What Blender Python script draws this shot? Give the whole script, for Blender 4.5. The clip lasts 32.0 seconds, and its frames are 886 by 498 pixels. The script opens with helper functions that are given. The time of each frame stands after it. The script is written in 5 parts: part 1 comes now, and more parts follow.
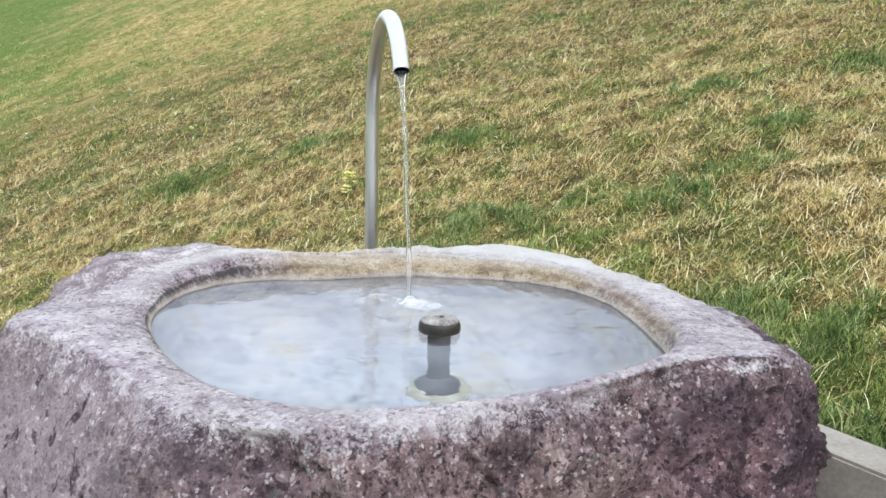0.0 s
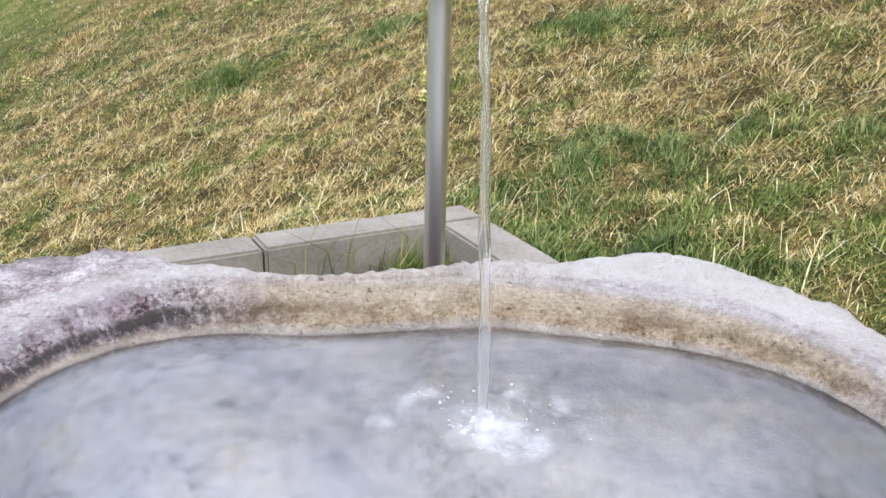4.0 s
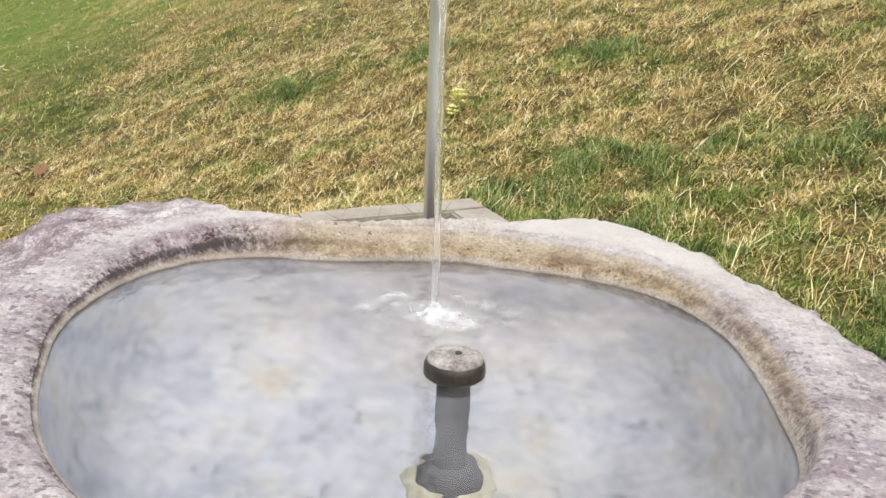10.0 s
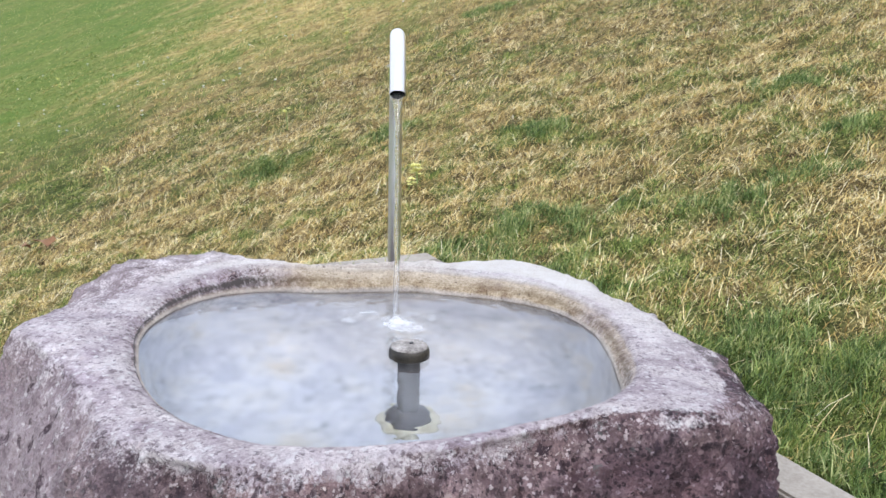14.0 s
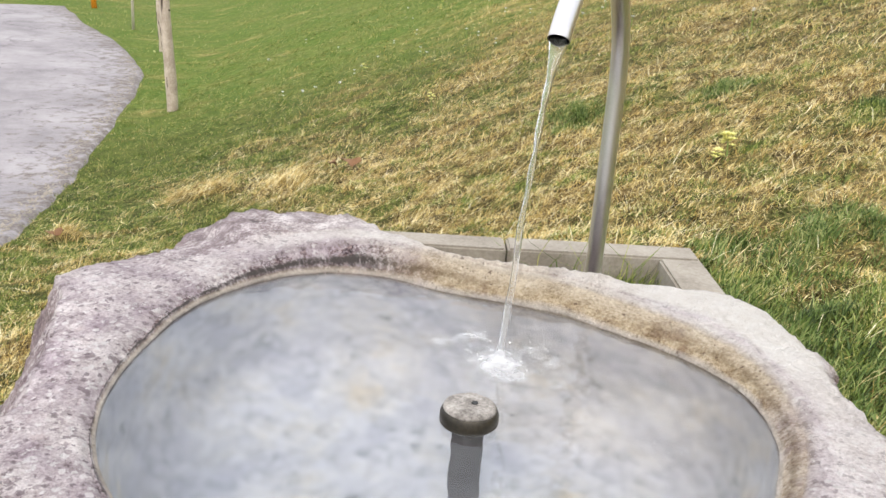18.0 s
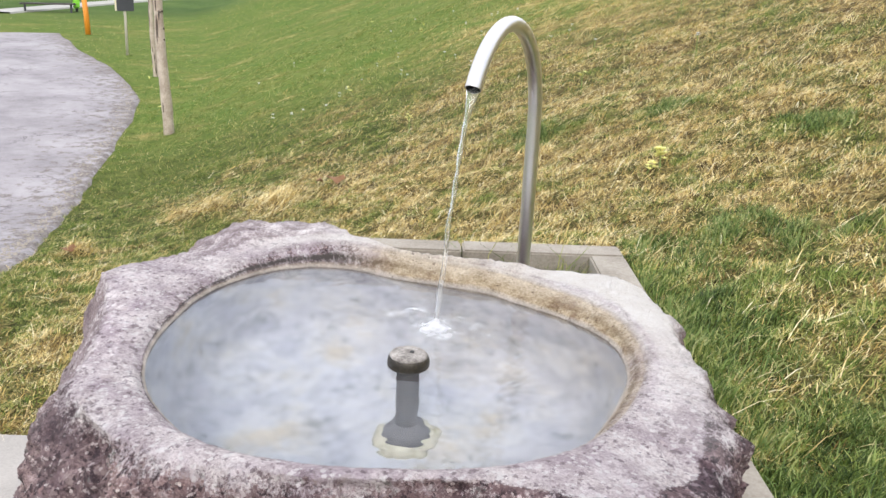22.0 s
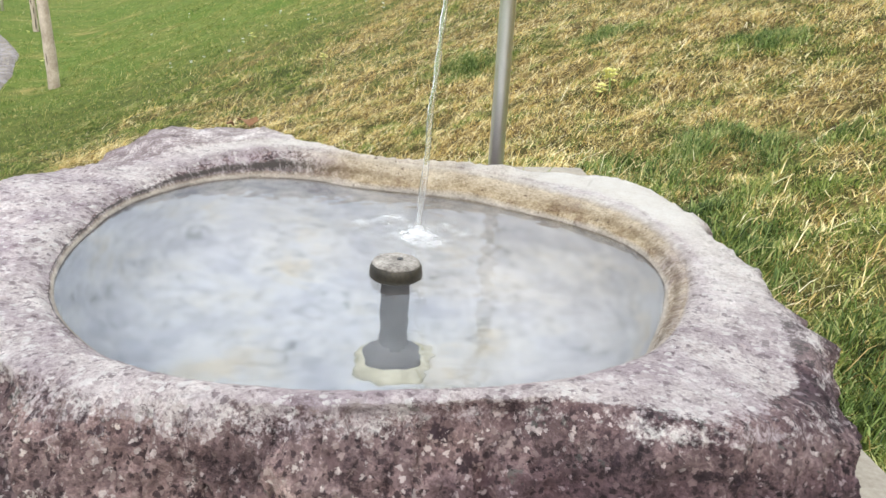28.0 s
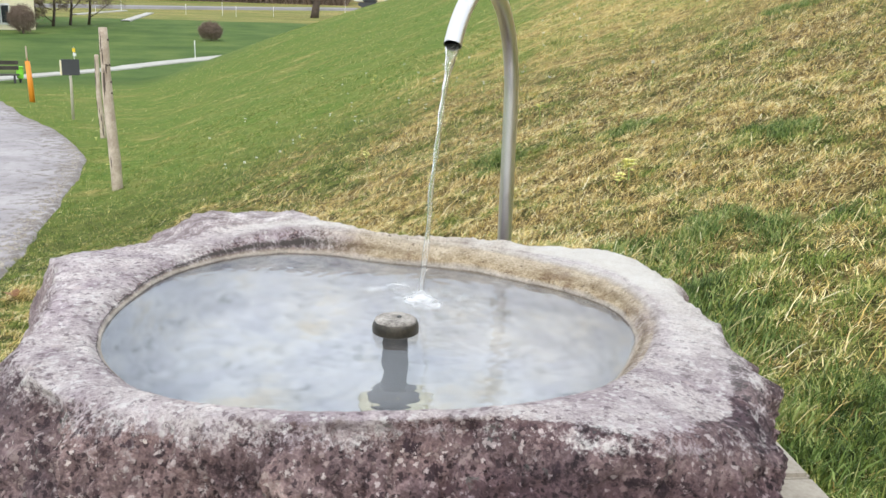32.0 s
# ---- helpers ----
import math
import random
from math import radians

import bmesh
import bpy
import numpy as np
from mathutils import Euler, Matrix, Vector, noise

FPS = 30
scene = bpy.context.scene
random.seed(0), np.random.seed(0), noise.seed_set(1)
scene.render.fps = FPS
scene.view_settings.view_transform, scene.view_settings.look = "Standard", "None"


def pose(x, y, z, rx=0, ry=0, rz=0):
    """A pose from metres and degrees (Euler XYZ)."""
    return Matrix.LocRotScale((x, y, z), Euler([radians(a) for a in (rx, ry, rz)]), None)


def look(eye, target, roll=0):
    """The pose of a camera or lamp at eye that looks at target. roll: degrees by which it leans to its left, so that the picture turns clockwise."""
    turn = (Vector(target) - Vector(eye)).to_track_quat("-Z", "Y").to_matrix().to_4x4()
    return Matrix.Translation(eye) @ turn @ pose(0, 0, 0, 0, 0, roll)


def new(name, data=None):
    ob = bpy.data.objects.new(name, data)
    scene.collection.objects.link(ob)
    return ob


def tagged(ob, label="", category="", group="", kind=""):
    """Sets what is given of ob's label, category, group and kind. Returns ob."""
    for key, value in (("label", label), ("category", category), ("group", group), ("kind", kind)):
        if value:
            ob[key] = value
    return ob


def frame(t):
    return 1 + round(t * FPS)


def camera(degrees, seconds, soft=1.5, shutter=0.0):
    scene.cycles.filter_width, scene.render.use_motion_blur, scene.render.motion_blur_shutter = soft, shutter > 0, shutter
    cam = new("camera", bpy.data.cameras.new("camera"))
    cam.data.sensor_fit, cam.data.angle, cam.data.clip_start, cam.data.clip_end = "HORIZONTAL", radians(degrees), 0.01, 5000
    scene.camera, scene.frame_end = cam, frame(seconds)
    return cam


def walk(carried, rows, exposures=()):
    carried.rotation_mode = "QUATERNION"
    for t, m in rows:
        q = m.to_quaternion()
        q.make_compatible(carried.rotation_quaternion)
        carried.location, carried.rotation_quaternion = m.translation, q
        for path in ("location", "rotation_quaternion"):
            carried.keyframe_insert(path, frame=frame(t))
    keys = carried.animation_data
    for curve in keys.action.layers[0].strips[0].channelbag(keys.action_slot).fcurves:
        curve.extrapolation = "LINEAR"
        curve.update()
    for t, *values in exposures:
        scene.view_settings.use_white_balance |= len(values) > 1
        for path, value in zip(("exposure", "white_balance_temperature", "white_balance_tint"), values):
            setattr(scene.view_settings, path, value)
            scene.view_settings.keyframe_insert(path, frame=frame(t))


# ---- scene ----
cam = camera(52.2, 32.0)
METRES, EYE, TILT, LEAN, TURN = 6.5, 1.5, 0.0, 0.0, 0.0
ROWS = [
    (0.0, 0.0, 0.0, 0.0, 0.34, -12.5, -1.55),
    (0.5, -0.0001, 0.0021, 0.0003, 0.74, -12.6, -1.35),
    (1.0, 0.0027, 0.0105, 0.0015, 2.06, -12.87, -1.44),
    (1.5, 0.0121, 0.0227, 0.0021, 4.1, -12.94, -1.79),
    (2.0, 0.0255, 0.0378, 0.0021, 6.91, -12.62, -2.52),
    (2.5, 0.0272, 0.0592, -0.0017, 7.34, -13.32, -2.5),
    (3.0, 0.0087, 0.1292, -0.0023, 0.98, -11.81, 0.43),
    (3.5, -0.0116, 0.1771, -0.004, 2.34, -14.55, 0.03),
    (4.0, -0.004, 0.2012, -0.0077, 7.19, -20.65, -1.45),
    (4.5, 0.0058, 0.2103, -0.0126, 8.2, -26.08, -0.24),
    (6.5, 0.0078, 0.204, -0.014, 10.49, -28.4, -0.35),
    (7.0, 0.0084, 0.2038, -0.0158, 10.4, -29.05, -0.49),
    (7.5, 0.0094, 0.2038, -0.0154, 10.44, -29.19, -0.53),
    (8.0, 0.0134, 0.2021, -0.0157, 11.37, -28.4, -0.62),
    (8.5, 0.0187, 0.1939, -0.0138, 12.56, -26.92, -0.98),
    (9.0, 0.0169, 0.1704, -0.0098, 12.61, -24.52, -1.46),
    (9.5, 0.021, 0.1398, -0.0018, 11.72, -21.33, -1.44),
    (10.0, 0.0318, 0.1183, 0.0018, 11.13, -19.23, -2.28),
    (10.5, 0.0527, 0.0815, 0.0073, 14.28, -18.62, -2.41),
    (11.0, 0.0574, 0.0517, 0.0157, 14.42, -16.32, -1.36),
    (11.5, 0.057, 0.0231, 0.0215, 11.49, -15.35, -1.29),
    (12.0, 0.0576, 0.0108, 0.025, 9.2, -14.55, -1.23),
    (12.5, 0.0582, 0.008, 0.0256, 8.29, -14.1, -1.49),
    (13.0, 0.056, 0.0063, 0.0254, 8.29, -14.2, -1.73),
    (13.5, 0.0563, 0.0034, 0.0252, 8.21, -14.38, -1.7),
    (14.0, 0.0574, 0.0042, 0.0253, 8.74, -14.81, -1.5),
    (14.5, 0.0572, 0.0128, 0.0234, 9.84, -15.59, -1.34),
    (16.5, 0.0661, 0.1003, 0.0075, 11.06, -21.34, -2.35),
    (17.0, 0.0585, 0.1316, 0.0041, 12.62, -21.76, -1.85),
    (17.5, 0.078, 0.1434, 0.0095, 27.04, -20.52, -4.18),
    (18.0, 0.1059, 0.1398, 0.0206, 34.84, -19.85, -3.68),
    (18.5, 0.1185, 0.1245, 0.0267, 32.88, -20.28, -3.55),
    (19.0, 0.1276, 0.1044, 0.0339, 31.75, -18.15, -3.25),
    (19.5, 0.1383, 0.0898, 0.039, 28.8, -16.89, -3.07),
    (20.0, 0.153, 0.083, 0.0429, 30.1, -16.07, -3.25),
    (20.5, 0.1607, 0.0783, 0.0448, 31.32, -16.9, -3.33),
    (21.0, 0.1665, 0.0775, 0.0455, 32.7, -17.65, -2.83),
    (21.5, 0.1701, 0.0752, 0.0456, 33.56, -18.16, -2.95),
    (22.0, 0.1721, 0.0733, 0.0467, 34.04, -18.92, -2.62),
    (22.5, 0.177, 0.0737, 0.0457, 34.43, -20.16, -2.15),
    (23.0, 0.1654, 0.0858, 0.0387, 33.64, -21.76, -2.08),
    (23.5, 0.1412, 0.1007, 0.0328, 31.72, -22.53, -1.08),
    (24.0, 0.1298, 0.1141, 0.0265, 30.57, -22.63, -1.64),
    (24.5, 0.1196, 0.1368, 0.0206, 32.87, -24.09, -1.63),
    (26.5, 0.1088, 0.1664, -0.0009, 34.47, -23.36, -2.24),
    (27.0, 0.1081, 0.164, -0.0008, 32.63, -21.89, -2.53),
    (27.5, 0.1096, 0.1373, 0.0042, 31.12, -20.34, -3.2),
    (28.0, 0.1201, 0.105, -0.0005, 27.55, -20.56, -3.14),
    (28.5, 0.1325, 0.0948, -0.0012, 29.02, -17.73, -3.58),
    (29.0, 0.1446, 0.0875, -0.0001, 29.88, -14.46, -3.12),
    (29.5, 0.1529, 0.0835, 0.0008, 30.08, -14.6, -3.44),
    (30.0, 0.1554, 0.0789, 0.0019, 30.34, -13.69, -3.25),
    (30.5, 0.1556, 0.0791, 0.0014, 30.35, -13.92, -2.56),
    (31.0, 0.1546, 0.0812, 0.0001, 30.35, -14.64, -1.96),
    (31.5, 0.1545, 0.0811, 0.0003, 30.66, -14.69, -1.83),
    (32.0, 0.1555, 0.0798, 0.0011, 30.63, -14.49, -1.71),
]
walk(cam, [(t, pose(0, 0, EYE, TILT, LEAN, TURN) @ pose(METRES * x, METRES * y, METRES * z, 90 + pitch, roll, yaw)) for t, x, y, z, yaw, pitch, roll in ROWS],
     exposures=[(0.0, 0.07, 6350, 11), (2.5, 0.07, 6400, 12), (3.2, -0.22, 6300, 19), (4.0, 0.0, 6400, 18), (4.5, 0.0, 7000, 16), (6.5, -0.03, 7300, 15), (9.0, 0.02, 7300, 15), (11.0, 0.09, 7150, 14), (12.5, 0.08, 6300, 16), (14.5, 0.07, 6300, 16), (17.0, 0.09, 7200, 14), (19.0, 0.07, 7150, 14), (19.7, 0.08, 6650, 15), (20.6, 0.09, 6600, 15), (22.0, 0.11, 6900, 15), (24.5, 0.12, 7100, 11), (29.0, 0.15, 7000, 10), (31.0, 0.08, 6900, 10), (32.0, 0.08, 6900, 10)])

# ---- world, sun ----
world = bpy.data.worlds.new("overcast_sky")
scene.world = world
world.use_nodes = True
wn, wl = world.node_tree.nodes, world.node_tree.links
bg = wn["Background"]
sky = wn.new("ShaderNodeTexSky")
sky.sky_type, sky.sun_disc = "NISHITA", False
sky.sun_elevation, sky.sun_rotation = radians(52), radians(150)
sky.air_density, sky.dust_density, sky.ozone_density = 1.0, 2.0, 1.0
coord = wn.new("ShaderNodeTexCoord")
cloud = wn.new("ShaderNodeTexNoise")
cloud.inputs["Scale"].default_value, cloud.inputs["Detail"].default_value = 2.2, 5.0
ramp = wn.new("ShaderNodeValToRGB")
ramp.color_ramp.elements[0].position, ramp.color_ramp.elements[1].position = 0.32, 0.68
ramp.color_ramp.elements[0].color, ramp.color_ramp.elements[1].color = (5.4, 6.5, 8.0, 1), (9.0, 9.5, 10.2, 1)
veil = wn.new("ShaderNodeMix")
veil.data_type = "RGBA"
veil.inputs["Factor"].default_value = 0.82
wl.new(coord.outputs["Generated"], cloud.inputs["Vector"])
wl.new(cloud.outputs["Fac"], ramp.inputs["Fac"])
wl.new(sky.outputs["Color"], veil.inputs[6])
wl.new(ramp.outputs["Color"], veil.inputs[7])
wl.new(veil.outputs[2], bg.inputs["Color"])
bg.inputs["Strength"].default_value = 0.198
sun = new("sun", bpy.data.lights.new("sun", "SUN"))
sun.data.energy, sun.data.angle, sun.data.color = 1.3, radians(30), (1.0, 0.97, 0.93)
sun.matrix_world = look((3, -5, 8), (0, 2, 0))


# ---- materials ----
def material(name):
    m = bpy.data.materials.new(name)
    m.use_nodes = True
    n, l = m.node_tree.nodes, m.node_tree.links
    return m, n, l, n["Principled BSDF"]


def noise_node(n, l, scale, detail=4.0, rough=0.6, vector=None):
    t = n.new("ShaderNodeTexNoise")
    t.inputs["Scale"].default_value, t.inputs["Detail"].default_value, t.inputs["Roughness"].default_value = scale, detail, rough
    if vector is None:
        c = n.new("ShaderNodeTexCoord")
        vector = c.outputs["Object"]
    l.new(vector, t.inputs["Vector"])
    return t


def ramp_node(n, l, fac, stops):
    r = n.new("ShaderNodeValToRGB")
    e = r.color_ramp.elements
    while len(e) < len(stops):
        e.new(0.5)
    for k, (p, c) in enumerate(stops):
        e[k].position, e[k].color = p, (*c, 1)
    l.new(fac, r.inputs["Fac"])
    return r


def mix_node(n, l, fac, a, b, blend="MIX"):
    x = n.new("ShaderNodeMix")
    x.data_type, x.blend_type = "RGBA", blend
    for value, socket in ((fac, x.inputs[0]), (a, x.inputs[6]), (b, x.inputs[7])):
        if isinstance(value, (int, float)):
            socket.default_value = value
        elif isinstance(value, tuple):
            socket.default_value = (*value, 1)
        else:
            l.new(value, socket)
    return x.outputs[2]


def bump_node(n, l, bsdf, height, strength, distance):
    b = n.new("ShaderNodeBump")
    b.inputs["Strength"].default_value, b.inputs["Distance"].default_value = strength, distance
    l.new(height, b.inputs["Height"])
    l.new(b.outputs["Normal"], bsdf.inputs["Normal"])


def mottled(name, dark, light, scale=8.0, fine=60.0, roughness=0.8, metallic=0.0, bump=0.3, depth=0.004):
    """A plain surface with grain at two scales."""
    m, n, l, b = material(name)
    big, small = noise_node(n, l, scale), noise_node(n, l, fine, 3.0)
    both = mix_node(n, l, 0.4, big.outputs["Color"], small.outputs["Color"])
    r = ramp_node(n, l, both, ((0.36, dark), (0.64, light)))
    l.new(r.outputs["Color"], b.inputs["Base Color"])
    b.inputs["Roughness"].default_value, b.inputs["Metallic"].default_value = roughness, metallic
    bump_node(n, l, b, both, bump, depth)
    return m


def attribute_of(n, name):
    a = n.new("ShaderNodeAttribute")
    a.attribute_name = name
    return a.outputs["Fac"]


def sum_node(n, l, a, k, b):
    """a times k plus b, kept between 0 and 1."""
    x = n.new("ShaderNodeMath")
    x.operation, x.use_clamp = "MULTIPLY_ADD", True
    for value, socket in ((a, x.inputs[0]), (k, x.inputs[1]), (b, x.inputs[2])):
        if isinstance(value, (int, float)):
            socket.default_value = value
        else:
            l.new(value, socket)
    return x.outputs["Value"]


def clast_layer(n, l, vector, scale, size, tones):
    """Pebbles of random size and colour set in the rock: their colour and their mask."""
    v = n.new("ShaderNodeTexVoronoi")
    v.inputs["Scale"].default_value = scale
    ragged = n.new("ShaderNodeVectorMath")
    ragged.operation = "MULTIPLY_ADD"
    ragged.inputs[1].default_value = (1.9 / scale, 1.9 / scale, 1.9 / scale)
    l.new(noise_node(n, l, 1.3 * scale, 4.0, 0.75, vector).outputs["Color"], ragged.inputs[0])
    l.new(vector, ragged.inputs[2])
    l.new(ragged.outputs["Vector"], v.inputs["Vector"])
    rgb = n.new("ShaderNodeSeparateColor")
    l.new(v.outputs["Color"], rgb.inputs["Color"])
    r = ramp_node(n, l, rgb.outputs["Red"], tones)
    r.color_ramp.interpolation = "CONSTANT"
    room = n.new("ShaderNodeMath")
    room.operation = "MULTIPLY_ADD"
    room.inputs[1].default_value, room.inputs[2].default_value = size, -0.06
    l.new(rgb.outputs["Green"], room.inputs[0])
    inside = n.new("ShaderNodeMath")
    inside.operation = "SUBTRACT"
    l.new(room.outputs["Value"], inside.inputs[0])
    l.new(v.outputs["Distance"], inside.inputs[1])
    return r.outputs["Color"], ramp_node(n, l, inside.outputs["Value"], ((0.0, (0, 0, 0)), (0.08, (0.9, 0.9, 0.9)))).outputs["Color"]


def scaled_vector(n, l, c, x, y, z):
    m = n.new("ShaderNodeMapping")
    m.inputs["Rotation"].default_value = (radians(22), radians(14), 0)
    m.inputs["Scale"].default_value = (x, y, z)
    l.new(c, m.inputs["Vector"])
    return m.outputs["Vector"]


def stone_material():
    """Purple conglomerate: rough broken sides, pale worn rim, ochre lime stain on the basin wall."""
    m, n, l, b = material("purple_conglomerate")
    c = n.new("ShaderNodeTexCoord").outputs["Object"]
    warp = noise_node(n, l, 60.0, 5.0, 0.85, c)
    shifted = n.new("ShaderNodeVectorMath")
    shifted.operation = "MULTIPLY_ADD"
    shifted.inputs[1].default_value = (0.045, 0.045, 0.045)
    l.new(warp.outputs["Color"], shifted.inputs[0])
    l.new(c, shifted.inputs[2])
    bent = shifted.outputs["Vector"]
    big = noise_node(n, l, 3.2, 6.0, 0.65, c)
    mid = noise_node(n, l, 18.0, 8.0, 0.72, c)
    fine = noise_node(n, l, 150.0, 4.0, 0.75, c)
    grain = mix_node(n, l, 0.40, mid.outputs["Color"], fine.outputs["Color"])
    blotch = noise_node(n, l, 8.0, 5.0, 0.6, c)
    body = ramp_node(n, l, grain, ((0.37, (0.035, 0.022, 0.027)), (0.44, (0.13, 0.092, 0.097)), (0.52, (0.31, 0.237, 0.234)), (0.60, (0.54, 0.455, 0.44))))
    tone = ramp_node(n, l, big.outputs["Fac"], ((0.38, (0.58, 0.52, 0.57)), (0.47, (0.90, 0.86, 0.88)), (0.60, (1.28, 1.2, 1.16))))
    col = mix_node(n, l, 1.0, body.outputs["Color"], tone.outputs["Color"], "MULTIPLY")
    slabs = n.new("ShaderNodeTexVoronoi")
    slabs.inputs["Scale"].default_value = 8.0
    l.new(bent, slabs.inputs["Vector"])
    slab = ramp_node(n, l, slabs.outputs["Color"], ((0.15, (0.50, 0.44, 0.49)), (0.45, (0.86, 0.80, 0.82)), (0.8, (1.22, 1.15, 1.12))))
    proud = None
    for scale, size, tones in (
        (15.0, 0.46, ((0.0, (0.06, 0.038, 0.052)), (0.25, (0.15, 0.10, 0.112)), (0.45, (0.25, 0.18, 0.175)), (0.62, (0.15, 0.17, 0.155)), (0.74, (0.33, 0.225, 0.215)), (0.93, (0.46, 0.40, 0.375)))),
        (42.0, 0.62, ((0.0, (0.05, 0.03, 0.04)), (0.28, (0.17, 0.115, 0.12)), (0.52, (0.29, 0.215, 0.21)), (0.70, (0.20, 0.21, 0.19)), (0.78, (0.42, 0.35, 0.33)), (0.91, (0.68, 0.63, 0.60)))),
        (120.0, 0.86, ((0.0, (0.06, 0.04, 0.046)), (0.34, (0.22, 0.16, 0.16)), (0.58, (0.40, 0.325, 0.31)), (0.82, (0.70, 0.655, 0.63)))),
    ):
        tint, mask = clast_layer(n, l, c, scale, size, tones)
        col = mix_node(n, l, mask, col, mix_node(n, l, 0.35, tint, mix_node(n, l, 1.0, tint, tone.outputs["Color"], "MULTIPLY")))
        proud = mask if proud is None else mix_node(n, l, 0.5, proud, mask)
    col = mix_node(n, l, 0.85, col, mix_node(n, l, 1.0, col, slab.outputs["Color"], "MULTIPLY"))
    cracks = n.new("ShaderNodeTexVoronoi")
    cracks.feature = "DISTANCE_TO_EDGE"
    cracks.inputs["Scale"].default_value = 7.0
    l.new(bent, cracks.inputs["Vector"])
    crack = ramp_node(n, l, cracks.outputs["Distance"], ((0.0, (0.30, 0.25, 0.28)), (0.04, (1, 1, 1))))
    some = ramp_node(n, l, blotch.outputs["Fac"], ((0.48, (0, 0, 0)), (0.54, (1, 1, 1))))
    col = mix_node(n, l, some.outputs["Color"], col, mix_node(n, l, 1.0, col, crack.outputs["Color"], "MULTIPLY"))
    col = mix_node(n, l, attribute_of(n, "plum"), col, mix_node(n, l, 1.0, col, (0.70, 0.61, 0.67), "MULTIPLY"))
    mauve = attribute_of(n, "mauve")
    weathered = ramp_node(n, l, grain, ((0.37, (0.15, 0.108, 0.117)), (0.45, (0.30, 0.23, 0.24)), (0.52, (0.42, 0.34, 0.345)), (0.61, (0.60, 0.525, 0.515))))
    gouge = ramp_node(n, l, noise_node(n, l, 9.0, 3.0, 0.55, scaled_vector(n, l, c, 3.0, 3.0, 0.7)).outputs["Fac"], ((0.335, (0.22, 0.17, 0.20)), (0.385, (1, 1, 1))))
    weathered = mix_node(n, l, 1.0, weathered.outputs["Color"], gouge.outputs["Color"], "MULTIPLY")
    tint, mask = clast_layer(n, l, c, 85.0, 0.66, ((0.0, (0.22, 0.16, 0.17)), (0.45, (0.45, 0.38, 0.37)), (0.72, (0.68, 0.63, 0.61))))
    weathered = mix_node(n, l, mask, weathered, tint)
    col = mix_node(n, l, mauve, col, weathered)
    worn = attribute_of(n, "worn")
    wob = n.new("ShaderNodeMath")
    wob.operation = "MULTIPLY_ADD"
    wob.inputs[1].default_value, wob.inputs[2].default_value = 2.8, -1.45
    l.new(grain, wob.inputs[0])
    edge = n.new("ShaderNodeMath")
    l.new(worn, edge.inputs[0])
    l.new(wob.outputs["Value"], edge.inputs[1])
    pale_mask = ramp_node(n, l, edge.outputs["Value"], ((0.40, (0, 0, 0)), (0.62, (0.92, 0.92, 0.92)))).outputs["Color"]
    pebble = mix_node(n, l, 0.52, mid.outputs["Color"], fine.outputs["Color"])
    pale = ramp_node(n, l, pebble, ((0.38, (0.20, 0.155, 0.16)), (0.45, (0.47, 0.41, 0.415)), (0.52, (0.67, 0.62, 0.62)), (0.60, (0.84, 0.81, 0.80))))
    pale_tone = ramp_node(n, l, blotch.outputs["Fac"], ((0.36, (0.74, 0.66, 0.71)), (0.48, (0.98, 0.93, 0.94)), (0.60, (1.18, 1.16, 1.13))))
    top = mix_node(n, l, 1.0, pale.outputs["Color"], pale_tone.outputs["Color"], "MULTIPLY")
    for scale, size, tones in (
        (34.0, 0.52, ((0.0, (0.22, 0.16, 0.175)), (0.30, (0.50, 0.42, 0.42)), (0.60, (0.60, 0.50, 0.49)), (0.80, (0.84, 0.81, 0.79)))),
        (90.0, 0.78, ((0.0, (0.17, 0.125, 0.14)), (0.34, (0.40, 0.33, 0.34)), (0.62, (0.84, 0.81, 0.79)))),
    ):
        tint, mask = clast_layer(n, l, c, scale, size, tones)
        top = mix_node(n, l, sum_node(n, l, mask, 0.8, 0.0), top, tint)
    col = mix_node(n, l, pale_mask, col, top)
    lime = attribute_of(n, "lime")
    lime_col = ramp_node(n, l, mix_node(n, l, 0.62, mid.outputs["Color"], fine.outputs["Color"]), ((0.37, (0.17, 0.12, 0.065)), (0.45, (0.44, 0.335, 0.19)), (0.53, (0.62, 0.51, 0.325)), (0.63, (0.78, 0.70, 0.53))))
    rust = ramp_node(n, l, noise_node(n, l, 14.0, 5.0, 0.65, c).outputs["Fac"], ((0.38, (0.52, 0.40, 0.27)), (0.47, (0.92, 0.86, 0.76)), (0.56, (1.12, 1.10, 1.08))))
    col = mix_node(n, l, lime, col, mix_node(n, l, 1.0, lime_col.outputs["Color"], rust.outputs["Color"], "MULTIPLY"))
    white_col = ramp_node(n, l, grain, ((0.36, (0.62, 0.565, 0.48)), (0.46, (0.82, 0.775, 0.70)), (0.58, (0.89, 0.86, 0.80))))
    col = mix_node(n, l, attribute_of(n, "white"), col, white_col.outputs["Color"])
    streak = noise_node(n, l, 110.0, 4.0, 0.7, scaled_vector(n, l, c, 1.0, 1.0, 0.22))
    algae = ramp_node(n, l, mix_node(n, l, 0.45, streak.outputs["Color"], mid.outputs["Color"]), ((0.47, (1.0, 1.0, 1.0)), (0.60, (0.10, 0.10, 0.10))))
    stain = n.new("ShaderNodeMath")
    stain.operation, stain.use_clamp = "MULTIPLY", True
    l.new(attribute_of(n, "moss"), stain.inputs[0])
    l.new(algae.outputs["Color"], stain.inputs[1])
